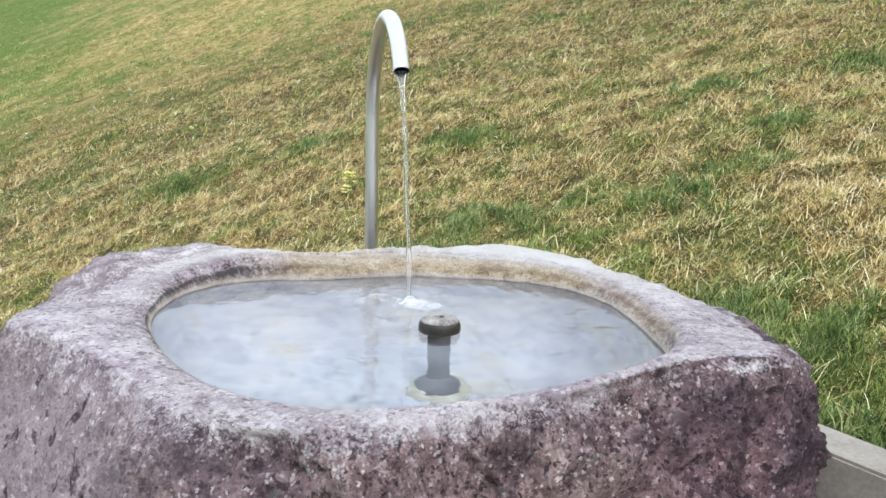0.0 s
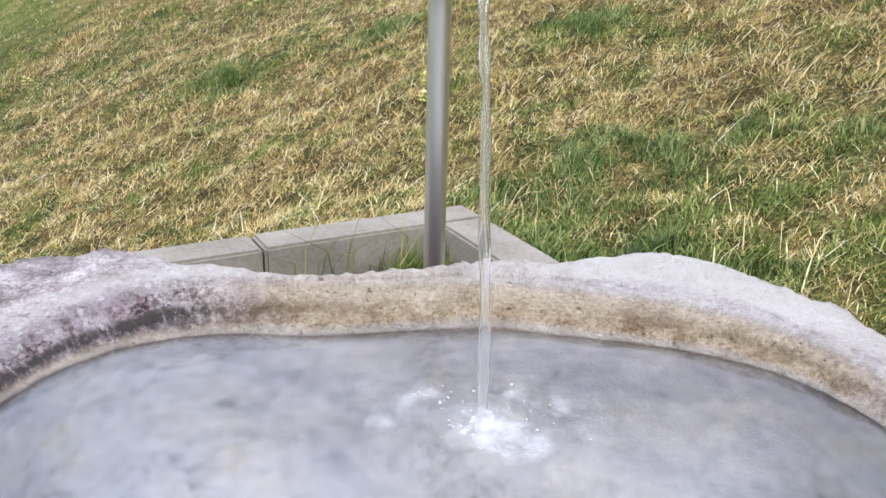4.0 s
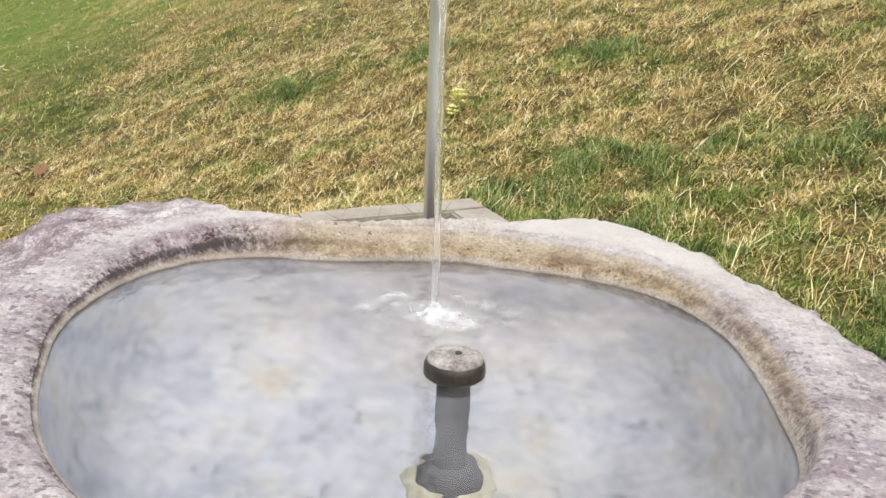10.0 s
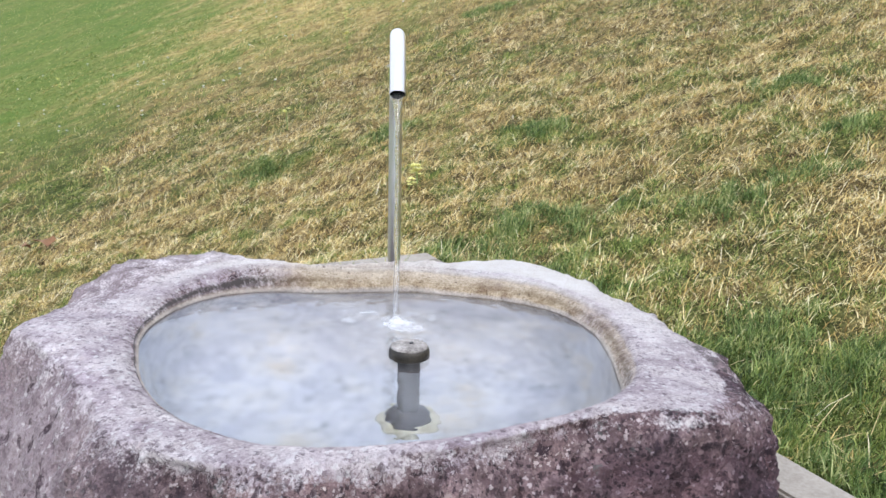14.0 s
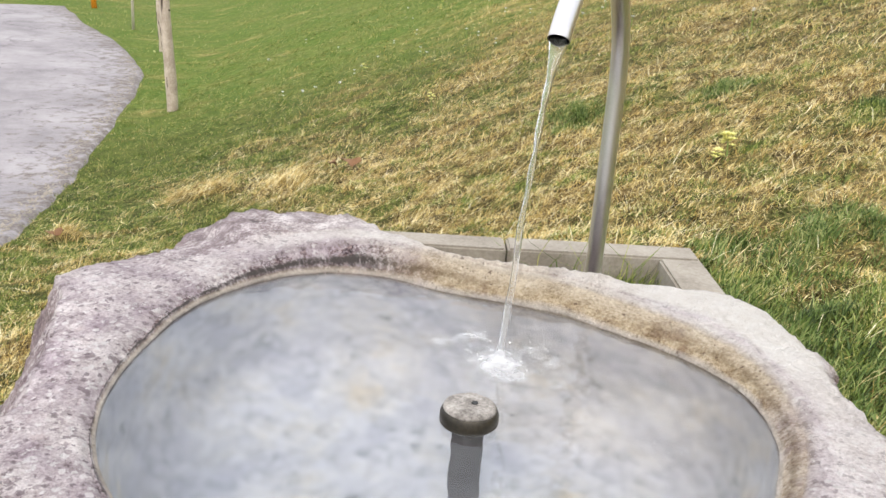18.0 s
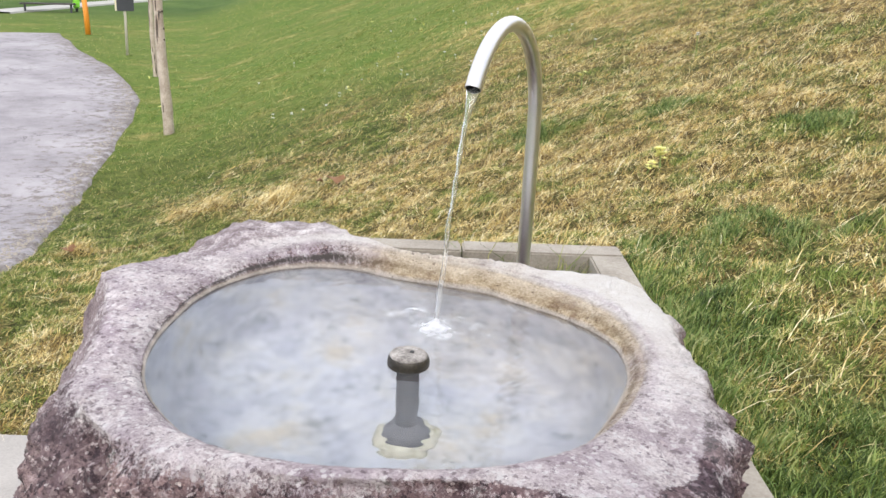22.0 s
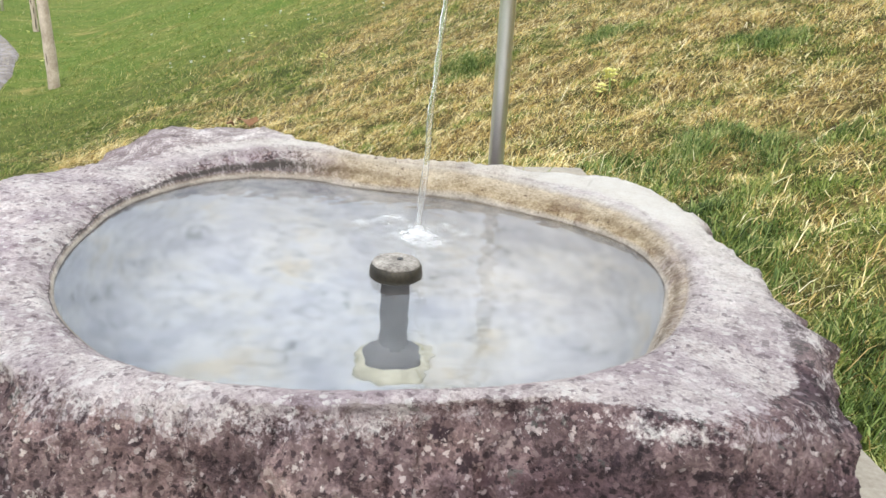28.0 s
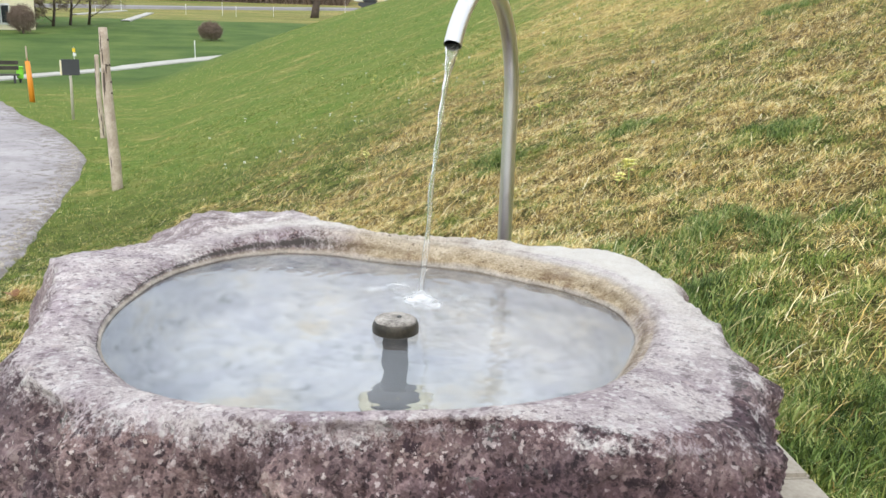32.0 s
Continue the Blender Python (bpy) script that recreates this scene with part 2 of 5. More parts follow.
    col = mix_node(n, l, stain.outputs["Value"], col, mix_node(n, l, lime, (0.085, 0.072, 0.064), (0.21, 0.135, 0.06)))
    speck = ramp_node(n, l, noise_node(n, l, 75.0, 2.0, 0.5, c).outputs["Fac"], ((0.275, (0.85, 0.85, 0.85)), (0.32, (0, 0, 0))))
    dots = n.new("ShaderNodeMath")
    dots.operation, dots.use_clamp = "MULTIPLY", True
    l.new(lime, dots.inputs[0])
    l.new(speck.outputs["Color"], dots.inputs[1])
    col = mix_node(n, l, dots.outputs["Value"], col, (0.10, 0.05, 0.03))
    bed = attribute_of(n, "bed")
    hue = ramp_node(n, l, noise_node(n, l, 4.5, 4.0, 0.6, c).outputs["Fac"], ((0.36, (0.40, 0.425, 0.49)), (0.46, (0.50, 0.525, 0.57)), (0.56, (0.545, 0.555, 0.56)), (0.68, (0.56, 0.515, 0.43))))
    fleck = noise_node(n, l, 38.0, 3.0, 0.6, c)
    silt = ramp_node(n, l, mix_node(n, l, 0.4, mix_node(n, l, 0.5, blotch.outputs["Color"], mid.outputs["Color"]), fleck.outputs["Color"]), ((0.38, (0.36, 0.37, 0.38)), (0.45, (0.84, 0.85, 0.86)), (0.52, (1.05, 1.05, 1.05)), (0.59, (1.15, 1.15, 1.15))))
    col = mix_node(n, l, bed, col, mix_node(n, l, 1.0, hue.outputs["Color"], silt.outputs["Color"], "MULTIPLY"))
    l.new(col, b.inputs["Base Color"])
    b.inputs["Roughness"].default_value = 0.72
    b.inputs["Specular IOR Level"].default_value = 0.4
    relief = mix_node(n, l, 0.22, mix_node(n, l, 0.4, grain, fine.outputs["Color"]), proud)
    relief = mix_node(n, l, mauve, relief, mix_node(n, l, 0.35, relief, gouge.outputs["Color"]))
    bump_node(n, l, b, relief, 1.0, 0.030)
    l.new(sum_node(n, l, bed, -0.95, 1.0), n["Bump"].inputs["Strength"])
    return m


def blade_material(name, stops, rough=0.6):
    m, n, l, b = material(name)
    g = n.new("ShaderNodeNewGeometry")
    patch = noise_node(n, l, 6.0, 5.0, 0.7)
    f = n.new("ShaderNodeMath")
    f.operation = "MULTIPLY_ADD"
    f.inputs[1].default_value = 0.9
    p = n.new("ShaderNodeMath")
    p.operation = "MULTIPLY_ADD"
    p.inputs[1].default_value, p.inputs[2].default_value = 1.5, -0.62
    l.new(patch.outputs["Fac"], p.inputs[0])
    l.new(g.outputs["Random Per Island"], f.inputs[0])
    l.new(p.outputs["Value"], f.inputs[2])
    r = ramp_node(n, l, f.outputs["Value"], stops)
    l.new(r.outputs["Color"], b.inputs["Base Color"])
    b.inputs["Roughness"].default_value = rough
    b.inputs["Specular IOR Level"].default_value = 0.25
    return m


STONE = stone_material()
CONCRETE = mottled("weathered_concrete", (0.22, 0.19, 0.15), (0.44, 0.40, 0.335), 5.0, 90.0, 0.85, 0.0, 0.35, 0.003)
PAVING = mottled("grey_paving", (0.32, 0.30, 0.27), (0.50, 0.47, 0.43), 3.0, 120.0, 0.85)
STEEL = mottled("brushed_stainless_steel", (0.68, 0.66, 0.64), (0.80, 0.775, 0.75), 3.0, 200.0, 0.36, 1.0, 0.05, 0.001)
# Near-black colour standing in for shade in the pipe bore and cap hole.
BORE_SHADE = mottled("painted_bore_shade", (0.01, 0.01, 0.01), (0.03, 0.03, 0.03), 20.0, 80.0, 0.6)
CAP_METAL = mottled("tarnished_brass_cap", (0.010, 0.009, 0.007), (0.060, 0.050, 0.033), 30.0, 160.0, 0.42, 0.3, 0.4, 0.002)
CAP_TOP = mottled("limed_cap_top", (0.055, 0.045, 0.036), (0.50, 0.465, 0.42), 38.0, 190.0, 0.8, 0.0, 0.6, 0.003)
GREY_PIPE = mottled("grey_plastic_pipe", (0.05, 0.05, 0.055), (0.10, 0.10, 0.105), 12.0, 60.0, 0.8, 0.0, 0.1, 0.001)
LIME_RING = mottled("limescale_ring", (0.36, 0.34, 0.22), (0.72, 0.70, 0.56), 30.0, 150.0, 0.9)
STRAW = blade_material("dry_grass_blade", ((0.0, (0.028, 0.016, 0.007)), (0.22, (0.19, 0.108, 0.030)), (0.42, (0.55, 0.385, 0.115)), (0.70, (0.80, 0.625, 0.25)), (1.0, (0.92, 0.83, 0.50))))
STRAND = blade_material("pale_straw_stem", ((0.0, (0.30, 0.19, 0.075)), (0.35, (0.62, 0.46, 0.20)), (0.7, (0.84, 0.70, 0.38)), (1.0, (0.95, 0.88, 0.62))))
GREEN = blade_material("green_grass_blade", ((0.0, (0.016, 0.030, 0.006)), (0.25, (0.075, 0.125, 0.023)), (0.55, (0.185, 0.26, 0.052)), (0.8, (0.33, 0.38, 0.095)), (1.0, (0.56, 0.53, 0.20))))
FRESH = blade_material("fresh_grass_blade", ((0.0, (0.018, 0.036, 0.009)), (0.3, (0.07, 0.122, 0.030)), (0.6, (0.155, 0.24, 0.062)), (0.85, (0.26, 0.34, 0.10)), (1.0, (0.46, 0.48, 0.20))), 0.5)
SWARD = blade_material("meadow_sward_blade", ((0.0, (0.04, 0.075, 0.012)), (0.25, (0.085, 0.145, 0.026)), (0.55, (0.17, 0.245, 0.046)), (0.8, (0.29, 0.33, 0.085)), (1.0, (0.58, 0.52, 0.23))))
WOOD = mottled("weathered_post_wood", (0.28, 0.21, 0.155), (0.66, 0.575, 0.47), 7.0, 60.0, 0.85)


def ground_material():
    m, n, l, b = material("meadow_soil_and_thatch")
    c = n.new("ShaderNodeTexCoord").outputs["Object"]
    big, mid, fine = noise_node(n, l, 0.9, 4.0, 0.6, c), noise_node(n, l, 9.0, 5.0, 0.7, c), noise_node(n, l, 70.0, 3.0, 0.7, c)
    g = n.new("ShaderNodeAttribute")
    g.attribute_name = "green"
    dry = ramp_node(n, l, mix_node(n, l, 0.5, mid.outputs["Color"], fine.outputs["Color"]), ((0.41, (0.030, 0.020, 0.009)), (0.5, (0.13, 0.092, 0.04)), (0.61, (0.46, 0.355, 0.155))))
    lush = ramp_node(n, l, mix_node(n, l, 0.5, mid.outputs["Color"], fine.outputs["Color"]), ((0.38, (0.045, 0.085, 0.015)), (0.5, (0.10, 0.16, 0.03)), (0.64, (0.19, 0.26, 0.06))))
    f = n.new("ShaderNodeMath")
    f.operation = "MULTIPLY_ADD"
    f.inputs[1].default_value = 0.9
    f.use_clamp = True
    p = n.new("ShaderNodeMath")
    p.operation = "MULTIPLY_ADD"
    p.inputs[1].default_value, p.inputs[2].default_value = 0.5, -0.22
    l.new(big.outputs["Fac"], p.inputs[0])
    l.new(g.outputs["Fac"], f.inputs[0])
    l.new(p.outputs["Value"], f.inputs[2])
    field = n.new("ShaderNodeAttribute")
    field.attribute_name = "field"
    deep = ramp_node(n, l, noise_node(n, l, 0.25, 6.0, 0.65, c).outputs["Fac"], ((0.36, (0.055, 0.098, 0.026)), (0.5, (0.078, 0.13, 0.034)), (0.64, (0.115, 0.16, 0.045))))
    dark_turf = ramp_node(n, l, mix_node(n, l, 0.6, mid.outputs["Color"], fine.outputs["Color"]), ((0.43, (0.016, 0.024, 0.005)), (0.52, (0.075, 0.10, 0.024)), (0.60, (0.22, 0.225, 0.066))))
    # Near ground: shade between the blades is put into these dark colours.
    under = mix_node(n, l, f.outputs["Value"], dry.outputs["Color"], dark_turf.outputs["Color"])
    # Distant ground: a paler colour without that painted gap shade.
    far_turf = mix_node(n, l, f.outputs["Value"], ramp_node(n, l, mid.outputs["Fac"], ((0.40, (0.19, 0.135, 0.052)), (0.62, (0.56, 0.43, 0.175)))).outputs["Color"], lush.outputs["Color"])
    slope = n.new("ShaderNodeAttribute")
    slope.attribute_name = "far_turf"
    turf = mix_node(n, l, slope.outputs["Fac"], under, far_turf)
    l.new(mix_node(n, l, field.outputs["Fac"], turf, deep.outputs["Color"]), b.inputs["Base Color"])
    b.inputs["Roughness"].default_value = 0.95
    b.inputs["Specular IOR Level"].default_value = 0.1
    bump_node(n, l, b, mix_node(n, l, 0.5, mid.outputs["Color"], fine.outputs["Color"]), 0.8, 0.03)
    return m


def water_material():
    m, n, l, b = material("clear_water")
    out = n["Material Output"]
    n.remove(b)
    clear, gloss, mix, fres = n.new("ShaderNodeBsdfRefraction"), n.new("ShaderNodeBsdfGlossy"), n.new("ShaderNodeMixShader"), n.new("ShaderNodeFresnel")
    clear.inputs["Color"].default_value = (0.965, 0.985, 0.995, 1)
    clear.inputs["IOR"].default_value, clear.inputs["Roughness"].default_value = 1.33, 0.0
    gloss.inputs["Roughness"].default_value = 0.02
    fres.inputs["IOR"].default_value = 1.45
    c = n.new("ShaderNodeTexCoord").outputs["Object"]
    ring = n.new("ShaderNodeTexWave")
    ring.wave_type, ring.rings_direction = "RINGS", "SPHERICAL"
    ring.inputs["Scale"].default_value, ring.inputs["Distortion"].default_value, ring.inputs["Detail"].default_value = 7.0, 6.0, 2.0
    small, slow = noise_node(n, l, 17.0, 2.0, 0.5, c), noise_node(n, l, 5.0, 2.0, 0.5, c)
    l.new(c, ring.inputs["Vector"])
    bump = n.new("ShaderNodeBump")
    bump.inputs["Strength"].default_value, bump.inputs["Distance"].default_value = 0.33, 0.012
    l.new(mix_node(n, l, 0.32, mix_node(n, l, 0.90, ring.outputs["Color"], small.outputs["Color"]), slow.outputs["Color"]), bump.inputs["Height"])
    for s in (gloss, fres, clear):
        l.new(bump.outputs["Normal"], s.inputs["Normal"])
    milk, cloudy = n.new("ShaderNodeBsdfDiffuse"), n.new("ShaderNodeMixShader")
    milk.inputs["Color"].default_value = (0.82, 0.84, 0.86, 1)
    drift = ramp_node(n, l, noise_node(n, l, 5.0, 5.0, 0.65, c).outputs["Fac"], ((0.40, (0.0, 0.0, 0.0)), (0.64, (0.09, 0.09, 0.09))))
    l.new(drift.outputs["Color"], cloudy.inputs[0])
    l.new(clear.outputs["BSDF"], cloudy.inputs[1])
    l.new(milk.outputs["BSDF"], cloudy.inputs[2])
    l.new(fres.outputs["Fac"], mix.inputs[0])
    l.new(cloudy.outputs["Shader"], mix.inputs[1])
    l.new(gloss.outputs["BSDF"], mix.inputs[2])
    l.new(mix.outputs["Shader"], out.inputs["Surface"])
    return m


def jet_material():
    m, n, l, b = material("falling_water")
    b.inputs["Base Color"].default_value = (0.97, 0.975, 0.96, 1)
    b.inputs["Transmission Weight"].default_value, b.inputs["IOR"].default_value, b.inputs["Roughness"].default_value = 0.94, 1.33, 0.03
    t = noise_node(n, l, 70.0, 3.0)
    bump_node(n, l, b, t.outputs["Fac"], 0.15, 0.004)
    return m


GROUND, WATER, JET = ground_material(), water_material(), jet_material()


def foam_material():
    m, n, l, b = material("white_froth")
    b.inputs["Base Color"].default_value, b.inputs["Roughness"].default_value = (0.90, 0.92, 0.93, 1), 0.6
    a = n.new("ShaderNodeAttribute")
    a.attribute_name = "froth"
    t = noise_node(n, l, 34.0, 5.0, 0.65)
    f = n.new("ShaderNodeMath")
    f.operation = "MULTIPLY_ADD"
    f.inputs[1].default_value = 1.9
    p = n.new("ShaderNodeMath")
    p.inputs[1].default_value = -1.02
    l.new(t.outputs["Fac"], f.inputs[0])
    l.new(a.outputs["Fac"], p.inputs[0])
    l.new(p.outputs["Value"], f.inputs[2])
    r = ramp_node(n, l, f.outputs["Value"], ((0.05, (0, 0, 0)), (1.2, (0.5, 0.5, 0.5))))
    l.new(r.outputs["Color"], b.inputs["Alpha"])
    bump_node(n, l, b, t.outputs["Fac"], 0.8, 0.01)
    return m


FOAM = foam_material()


def bubble_material():
    m, n, l, b = material("water_bubble")
    b.inputs["Base Color"].default_value = (0.96, 0.97, 0.97, 1)
    b.inputs["Transmission Weight"].default_value, b.inputs["IOR"].default_value, b.inputs["Roughness"].default_value = 0.6, 1.2, 0.05
    return m


BUBBLE = bubble_material()


def lane_material():
    m, n, l, b = material("pale_worn_asphalt")
    c = n.new("ShaderNodeTexCoord").outputs["Object"]
    big, mid, fine = noise_node(n, l, 0.9, 6.0, 0.65, c), noise_node(n, l, 7.0, 6.0, 0.7, c), noise_node(n, l, 60.0, 3.0, 0.7, c)
    tar = ramp_node(n, l, mix_node(n, l, 0.30, big.outputs["Color"], mix_node(n, l, 0.75, mid.outputs["Color"], fine.outputs["Color"])), ((0.38, (0.20, 0.186, 0.192)), (0.48, (0.305, 0.283, 0.29)), (0.60, (0.42, 0.395, 0.40))))
    warp = n.new("ShaderNodeVectorMath")
    warp.operation = "MULTIPLY_ADD"
    warp.inputs[1].default_value = (0.5, 0.5, 0.5)
    l.new(mid.outputs["Color"], warp.inputs[0])
    l.new(c, warp.inputs[2])
    cells = n.new("ShaderNodeTexVoronoi")
    cells.feature = "DISTANCE_TO_EDGE"
    cells.inputs["Scale"].default_value = 1.1
    l.new(warp.outputs["Vector"], cells.inputs["Vector"])
    seam = ramp_node(n, l, cells.outputs["Distance"], ((0.0, (0.38, 0.36, 0.37)), (0.022, (1, 1, 1))))
    some = ramp_node(n, l, big.outputs["Fac"], ((0.47, (0, 0, 0)), (0.53, (1, 1, 1))))
    tar = mix_node(n, l, some.outputs["Color"], tar.outputs["Color"], mix_node(n, l, 1.0, tar.outputs["Color"], seam.outputs["Color"], "MULTIPLY"))
    dirt = ramp_node(n, l, fine.outputs["Fac"], ((0.4, (0.06, 0.047, 0.038)), (0.6, (0.25, 0.21, 0.175))))
    f = sum_node(n, l, attribute_of(n, "verge"), 0.20, mid.outputs["Fac"])
    spots = ramp_node(n, l, f, ((0.58, (0, 0, 0)), (0.72, (0.8, 0.8, 0.8))))
    l.new(mix_node(n, l, spots.outputs["Color"], tar, dirt.outputs["Color"]), b.inputs["Base Color"])
    b.inputs["Roughness"].default_value = 0.92
    bump_node(n, l, b, mix_node(n, l, 0.5, mid.outputs["Color"], fine.outputs["Color"]), 0.6, 0.008)
    return m


ASPHALT = lane_material()


# ---- mesh helpers ----
def mesh_object(name, verts, faces, mat=None, parent=None, label="", smooth=False):
    me = bpy.data.meshes.new(name)
    me.from_pydata([tuple(map(float, v)) for v in verts], [], [tuple(map(int, f)) for f in faces])
    me.update()
    if mat:
        me.materials.append(mat)
    if smooth:
        me.polygons.foreach_set("use_smooth", [True] * len(me.polygons))
    ob = new(name, me)
    if parent:
        ob.parent = parent
    if label:
        tagged(ob, label)
    return ob


def part(name, bm, mat, parent=None, label="", smooth=False):
    me = bpy.data.meshes.new(name)
    bmesh.ops.recalc_face_normals(bm, faces=bm.faces)
    for f in bm.faces:
        f.smooth = smooth
    bm.to_mesh(me)
    bm.free()
    me.materials.append(mat)
    ob = new(name, me)
    if parent:
        ob.parent = parent
    if label:
        tagged(ob, label)
    return ob


def box(size, at=(0, 0, 0), bevel=0.0, turn=0.0):
    bm = bmesh.new()
    bmesh.ops.create_cube(bm, size=1.0)
    bmesh.ops.scale(bm, vec=size, verts=bm.verts)
    if bevel:
        bmesh.ops.bevel(bm, geom=bm.edges[:], offset=bevel, segments=2, affect="EDGES")
    bmesh.ops.transform(bm, matrix=pose(*at, 0, 0, turn), verts=bm.verts)
    return bm


def tube(points, radii, sides=16, cap=True):
    """A tube along points; radii one a point."""
    bm = bmesh.new()
    rings = []
    pts = [Vector(p) for p in points]
    radii = [float(r) for r in radii]
    side = None
    for k, p in enumerate(pts):
        d = (pts[min(k + 1, len(pts) - 1)] - pts[max(k - 1, 0)]).normalized()
        if side is None:
            side = d.orthogonal().normalized()
        side = (side - d * side.dot(d)).normalized()
        up = d.cross(side)
        rings.append([bm.verts.new(p + radii[k] * (math.cos(a) * side + math.sin(a) * up)) for a in (2 * math.pi * s / sides for s in range(sides))])
    for r0, r1 in zip(rings, rings[1:]):
        for s in range(sides):
            bm.faces.new((r0[s], r0[(s + 1) % sides], r1[(s + 1) % sides], r1[s]))
    if cap:
        bm.faces.new(rings[0][::-1])
        bm.faces.new(rings[-1])
    return bm


def lathe(profile, at=(0, 0, 0), sides=32):
    bm = bmesh.new()
    rings = []
    for r, z in profile:
        rings.append([bm.verts.new((at[0] + r * math.cos(2 * math.pi * s / sides), at[1] + r * math.sin(2 * math.pi * s / sides), at[2] + z)) for s in range(sides)])
    for r0, r1 in zip(rings, rings[1:]):
        for s in range(sides):
            bm.faces.new((r0[s], r0[(s + 1) % sides], r1[(s + 1) % sides], r1[s]))
    bm.faces.new(rings[0][::-1])
    bm.faces.new(rings[-1])
    return bm


# ---- the lie of the land ----
CORNER = np.array((-0.30, 4.00))          # back corner of the concrete wall
U, V = np.array((0.818, 0.576)), np.array((0.576, -0.818))   # along the back wall, and forward along the side wall


def uv_of(x, y):
    return (x - CORNER[0]) * U[0] + (y - CORNER[1]) * U[1], (x - CORNER[0]) * V[0] + (y - CORNER[1]) * V[1]


def at_uv(u, v, z=0.0):
    p = CORNER + u * U + v * V
    return (p[0], p[1], z)


def step(a, b, x):
    t = np.clip((x - a) / (b - a), 0, 1)
    return t * t * (3 - 2 * t)


def lattice(ix, iy, seed):
    h = np.sin(ix * 127.1 + iy * 311.7 + seed * 74.7) * 43758.5453
    return (h - np.floor(h)) * 6.2832


def waves(x, y, seed, scale):
    """Smooth gradient noise in two octaves, about -1 to 1."""
    out = 0.0
    for k, (size, weight) in enumerate(((1.2 * scale, 1.7), (0.55 * scale, 0.8))):
        px, py = np.asarray(x, float) / size + 13.7 * k, np.asarray(y, float) / size - 7.1 * k
        ix, iy = np.floor(px), np.floor(py)
        fx, fy = px - ix, py - iy
        wx, wy = fx * fx * fx * (fx * (fx * 6 - 15) + 10), fy * fy * fy * (fy * (fy * 6 - 15) + 10)
        corner = []
        for dx, dy in ((0, 0), (1, 0), (0, 1), (1, 1)):
            a = lattice(ix + dx, iy + dy, seed + 5 * k)
            corner.append(np.cos(a) * (fx - dx) + np.sin(a) * (fy - dy))
        low, high = corner[0] + wx * (corner[1] - corner[0]), corner[2] + wx * (corner[3] - corner[2])
        out = out + weight * 1.3 * (low + wy * (high - low))
    return out


def natural(x, y):
    hill = 0.66 + 0.29 * (x + 0.63) + 0.22 * (y - 5.32)
    hill = hill + 1.3 * np.exp(-((x + 22) ** 2 + (y - 27) ** 2) / (2 * 11.0**2))
    far = np.hypot(x - 1, y - 0.5)
    hill = hill - 0.35 * np.maximum(0, far - 80)
    low = -0.02 - 0.78 * step(1.8, 7.5, np.hypot(x + 0.2, y - 1.6)) + 0.03 * np.maximum(0, far - 45) - 0.02 * np.clip(far - 20, 0, 25)
    k = 0.12
    top = np.maximum(hill, low) + k * np.log1p(np.exp(-np.abs(hill - low) / k)) * 0.6
    return top


ROAD_X, ROAD_Y = (-19.8, -16.0, -13.3, -10.9, -9.3, -7.2, -5.8, -4.05, -2.9, -2.2), (14.4, 12.3, 11.15, 9.75, 8.35, 6.2, 4.85, 3.3, 1.2, -1.5)


def on_road(x, y, margin=0.0):
    """West of the curved verge."""
    edge = np.interp(y, ROAD_Y[::-1], ROAD_X[::-1]) + 0.04 * waves(x, y, 31, 0.5)
    return (x < edge + margin) & (y < 14.4) & (x > edge - 3.2 - 0.15 * np.maximum(0, y - 5))


def off_road(x, y):
    """0 on the lane, 1 a step away from it."""
    edge = np.interp(y, ROAD_Y[::-1], ROAD_X[::-1])
    far_edge = edge - 3.6 - 0.15 * np.maximum(0, y - 5)
    return np.maximum(np.maximum(step(0.05, 0.6, x - edge), step(0.0, 0.8, far_edge - x)), step(14.4, 15.6, y))


def land(x, y):
    x, y = np.asarray(x, float), np.asarray(y, float)
    near = np.hypot(x + 0.3, y - 3.2)
    z = natural(x, y) + off_road(x, y) * (0.03 * waves(x, y, 3, 0.8) * step(24, 12, near) + 0.020 * waves(x, y, 8, 0.22) * step(5.5, 2.5, near)) + 0.07 * heaps(x, y) - 0.045 * hollow(x, y)
    u, v = uv_of(x, y)
    wall = np.exp(-((np.maximum(np.maximum(u, -v), 0)) / 0.45) ** 2) * (v > -1.5) * (v < 3.4) * (u > -1.4) * step(-0.16, 0.02, np.maximum(u, -v))
    z = z + wall * np.maximum(0.545 - z, 0) * 0.9
    inside = step(0.05, -0.11, u) * step(-0.05, 0.11, v) * step(-3.2, -3.0, u) * step(6.0, 5.8, v)
    bed = step(1.0, 0.8, v) * step(-1.5, -1.2, u)
    paved = step(0.66, 0.74, v)
    z = z * (1 - inside * np.maximum(bed, paved)) + inside * np.maximum(bed, paved) * np.where(bed > 0.5, 0.38, -0.08)
    return z


def heaps(x, y):
    """Small heaps of raked hay."""
    out = 0.0
    for hx, hy, r in ((-3.52, 5.24, 0.24), (-4.1, 5.16, 0.18), (-4.4, 5.08, 0.12), (-4.35, 4.10, 0.12), (-5.0, 6.3, 0.2)):
        out = out + np.exp(-((x - hx) ** 2 + (y - hy) ** 2) / r**2)
    return out


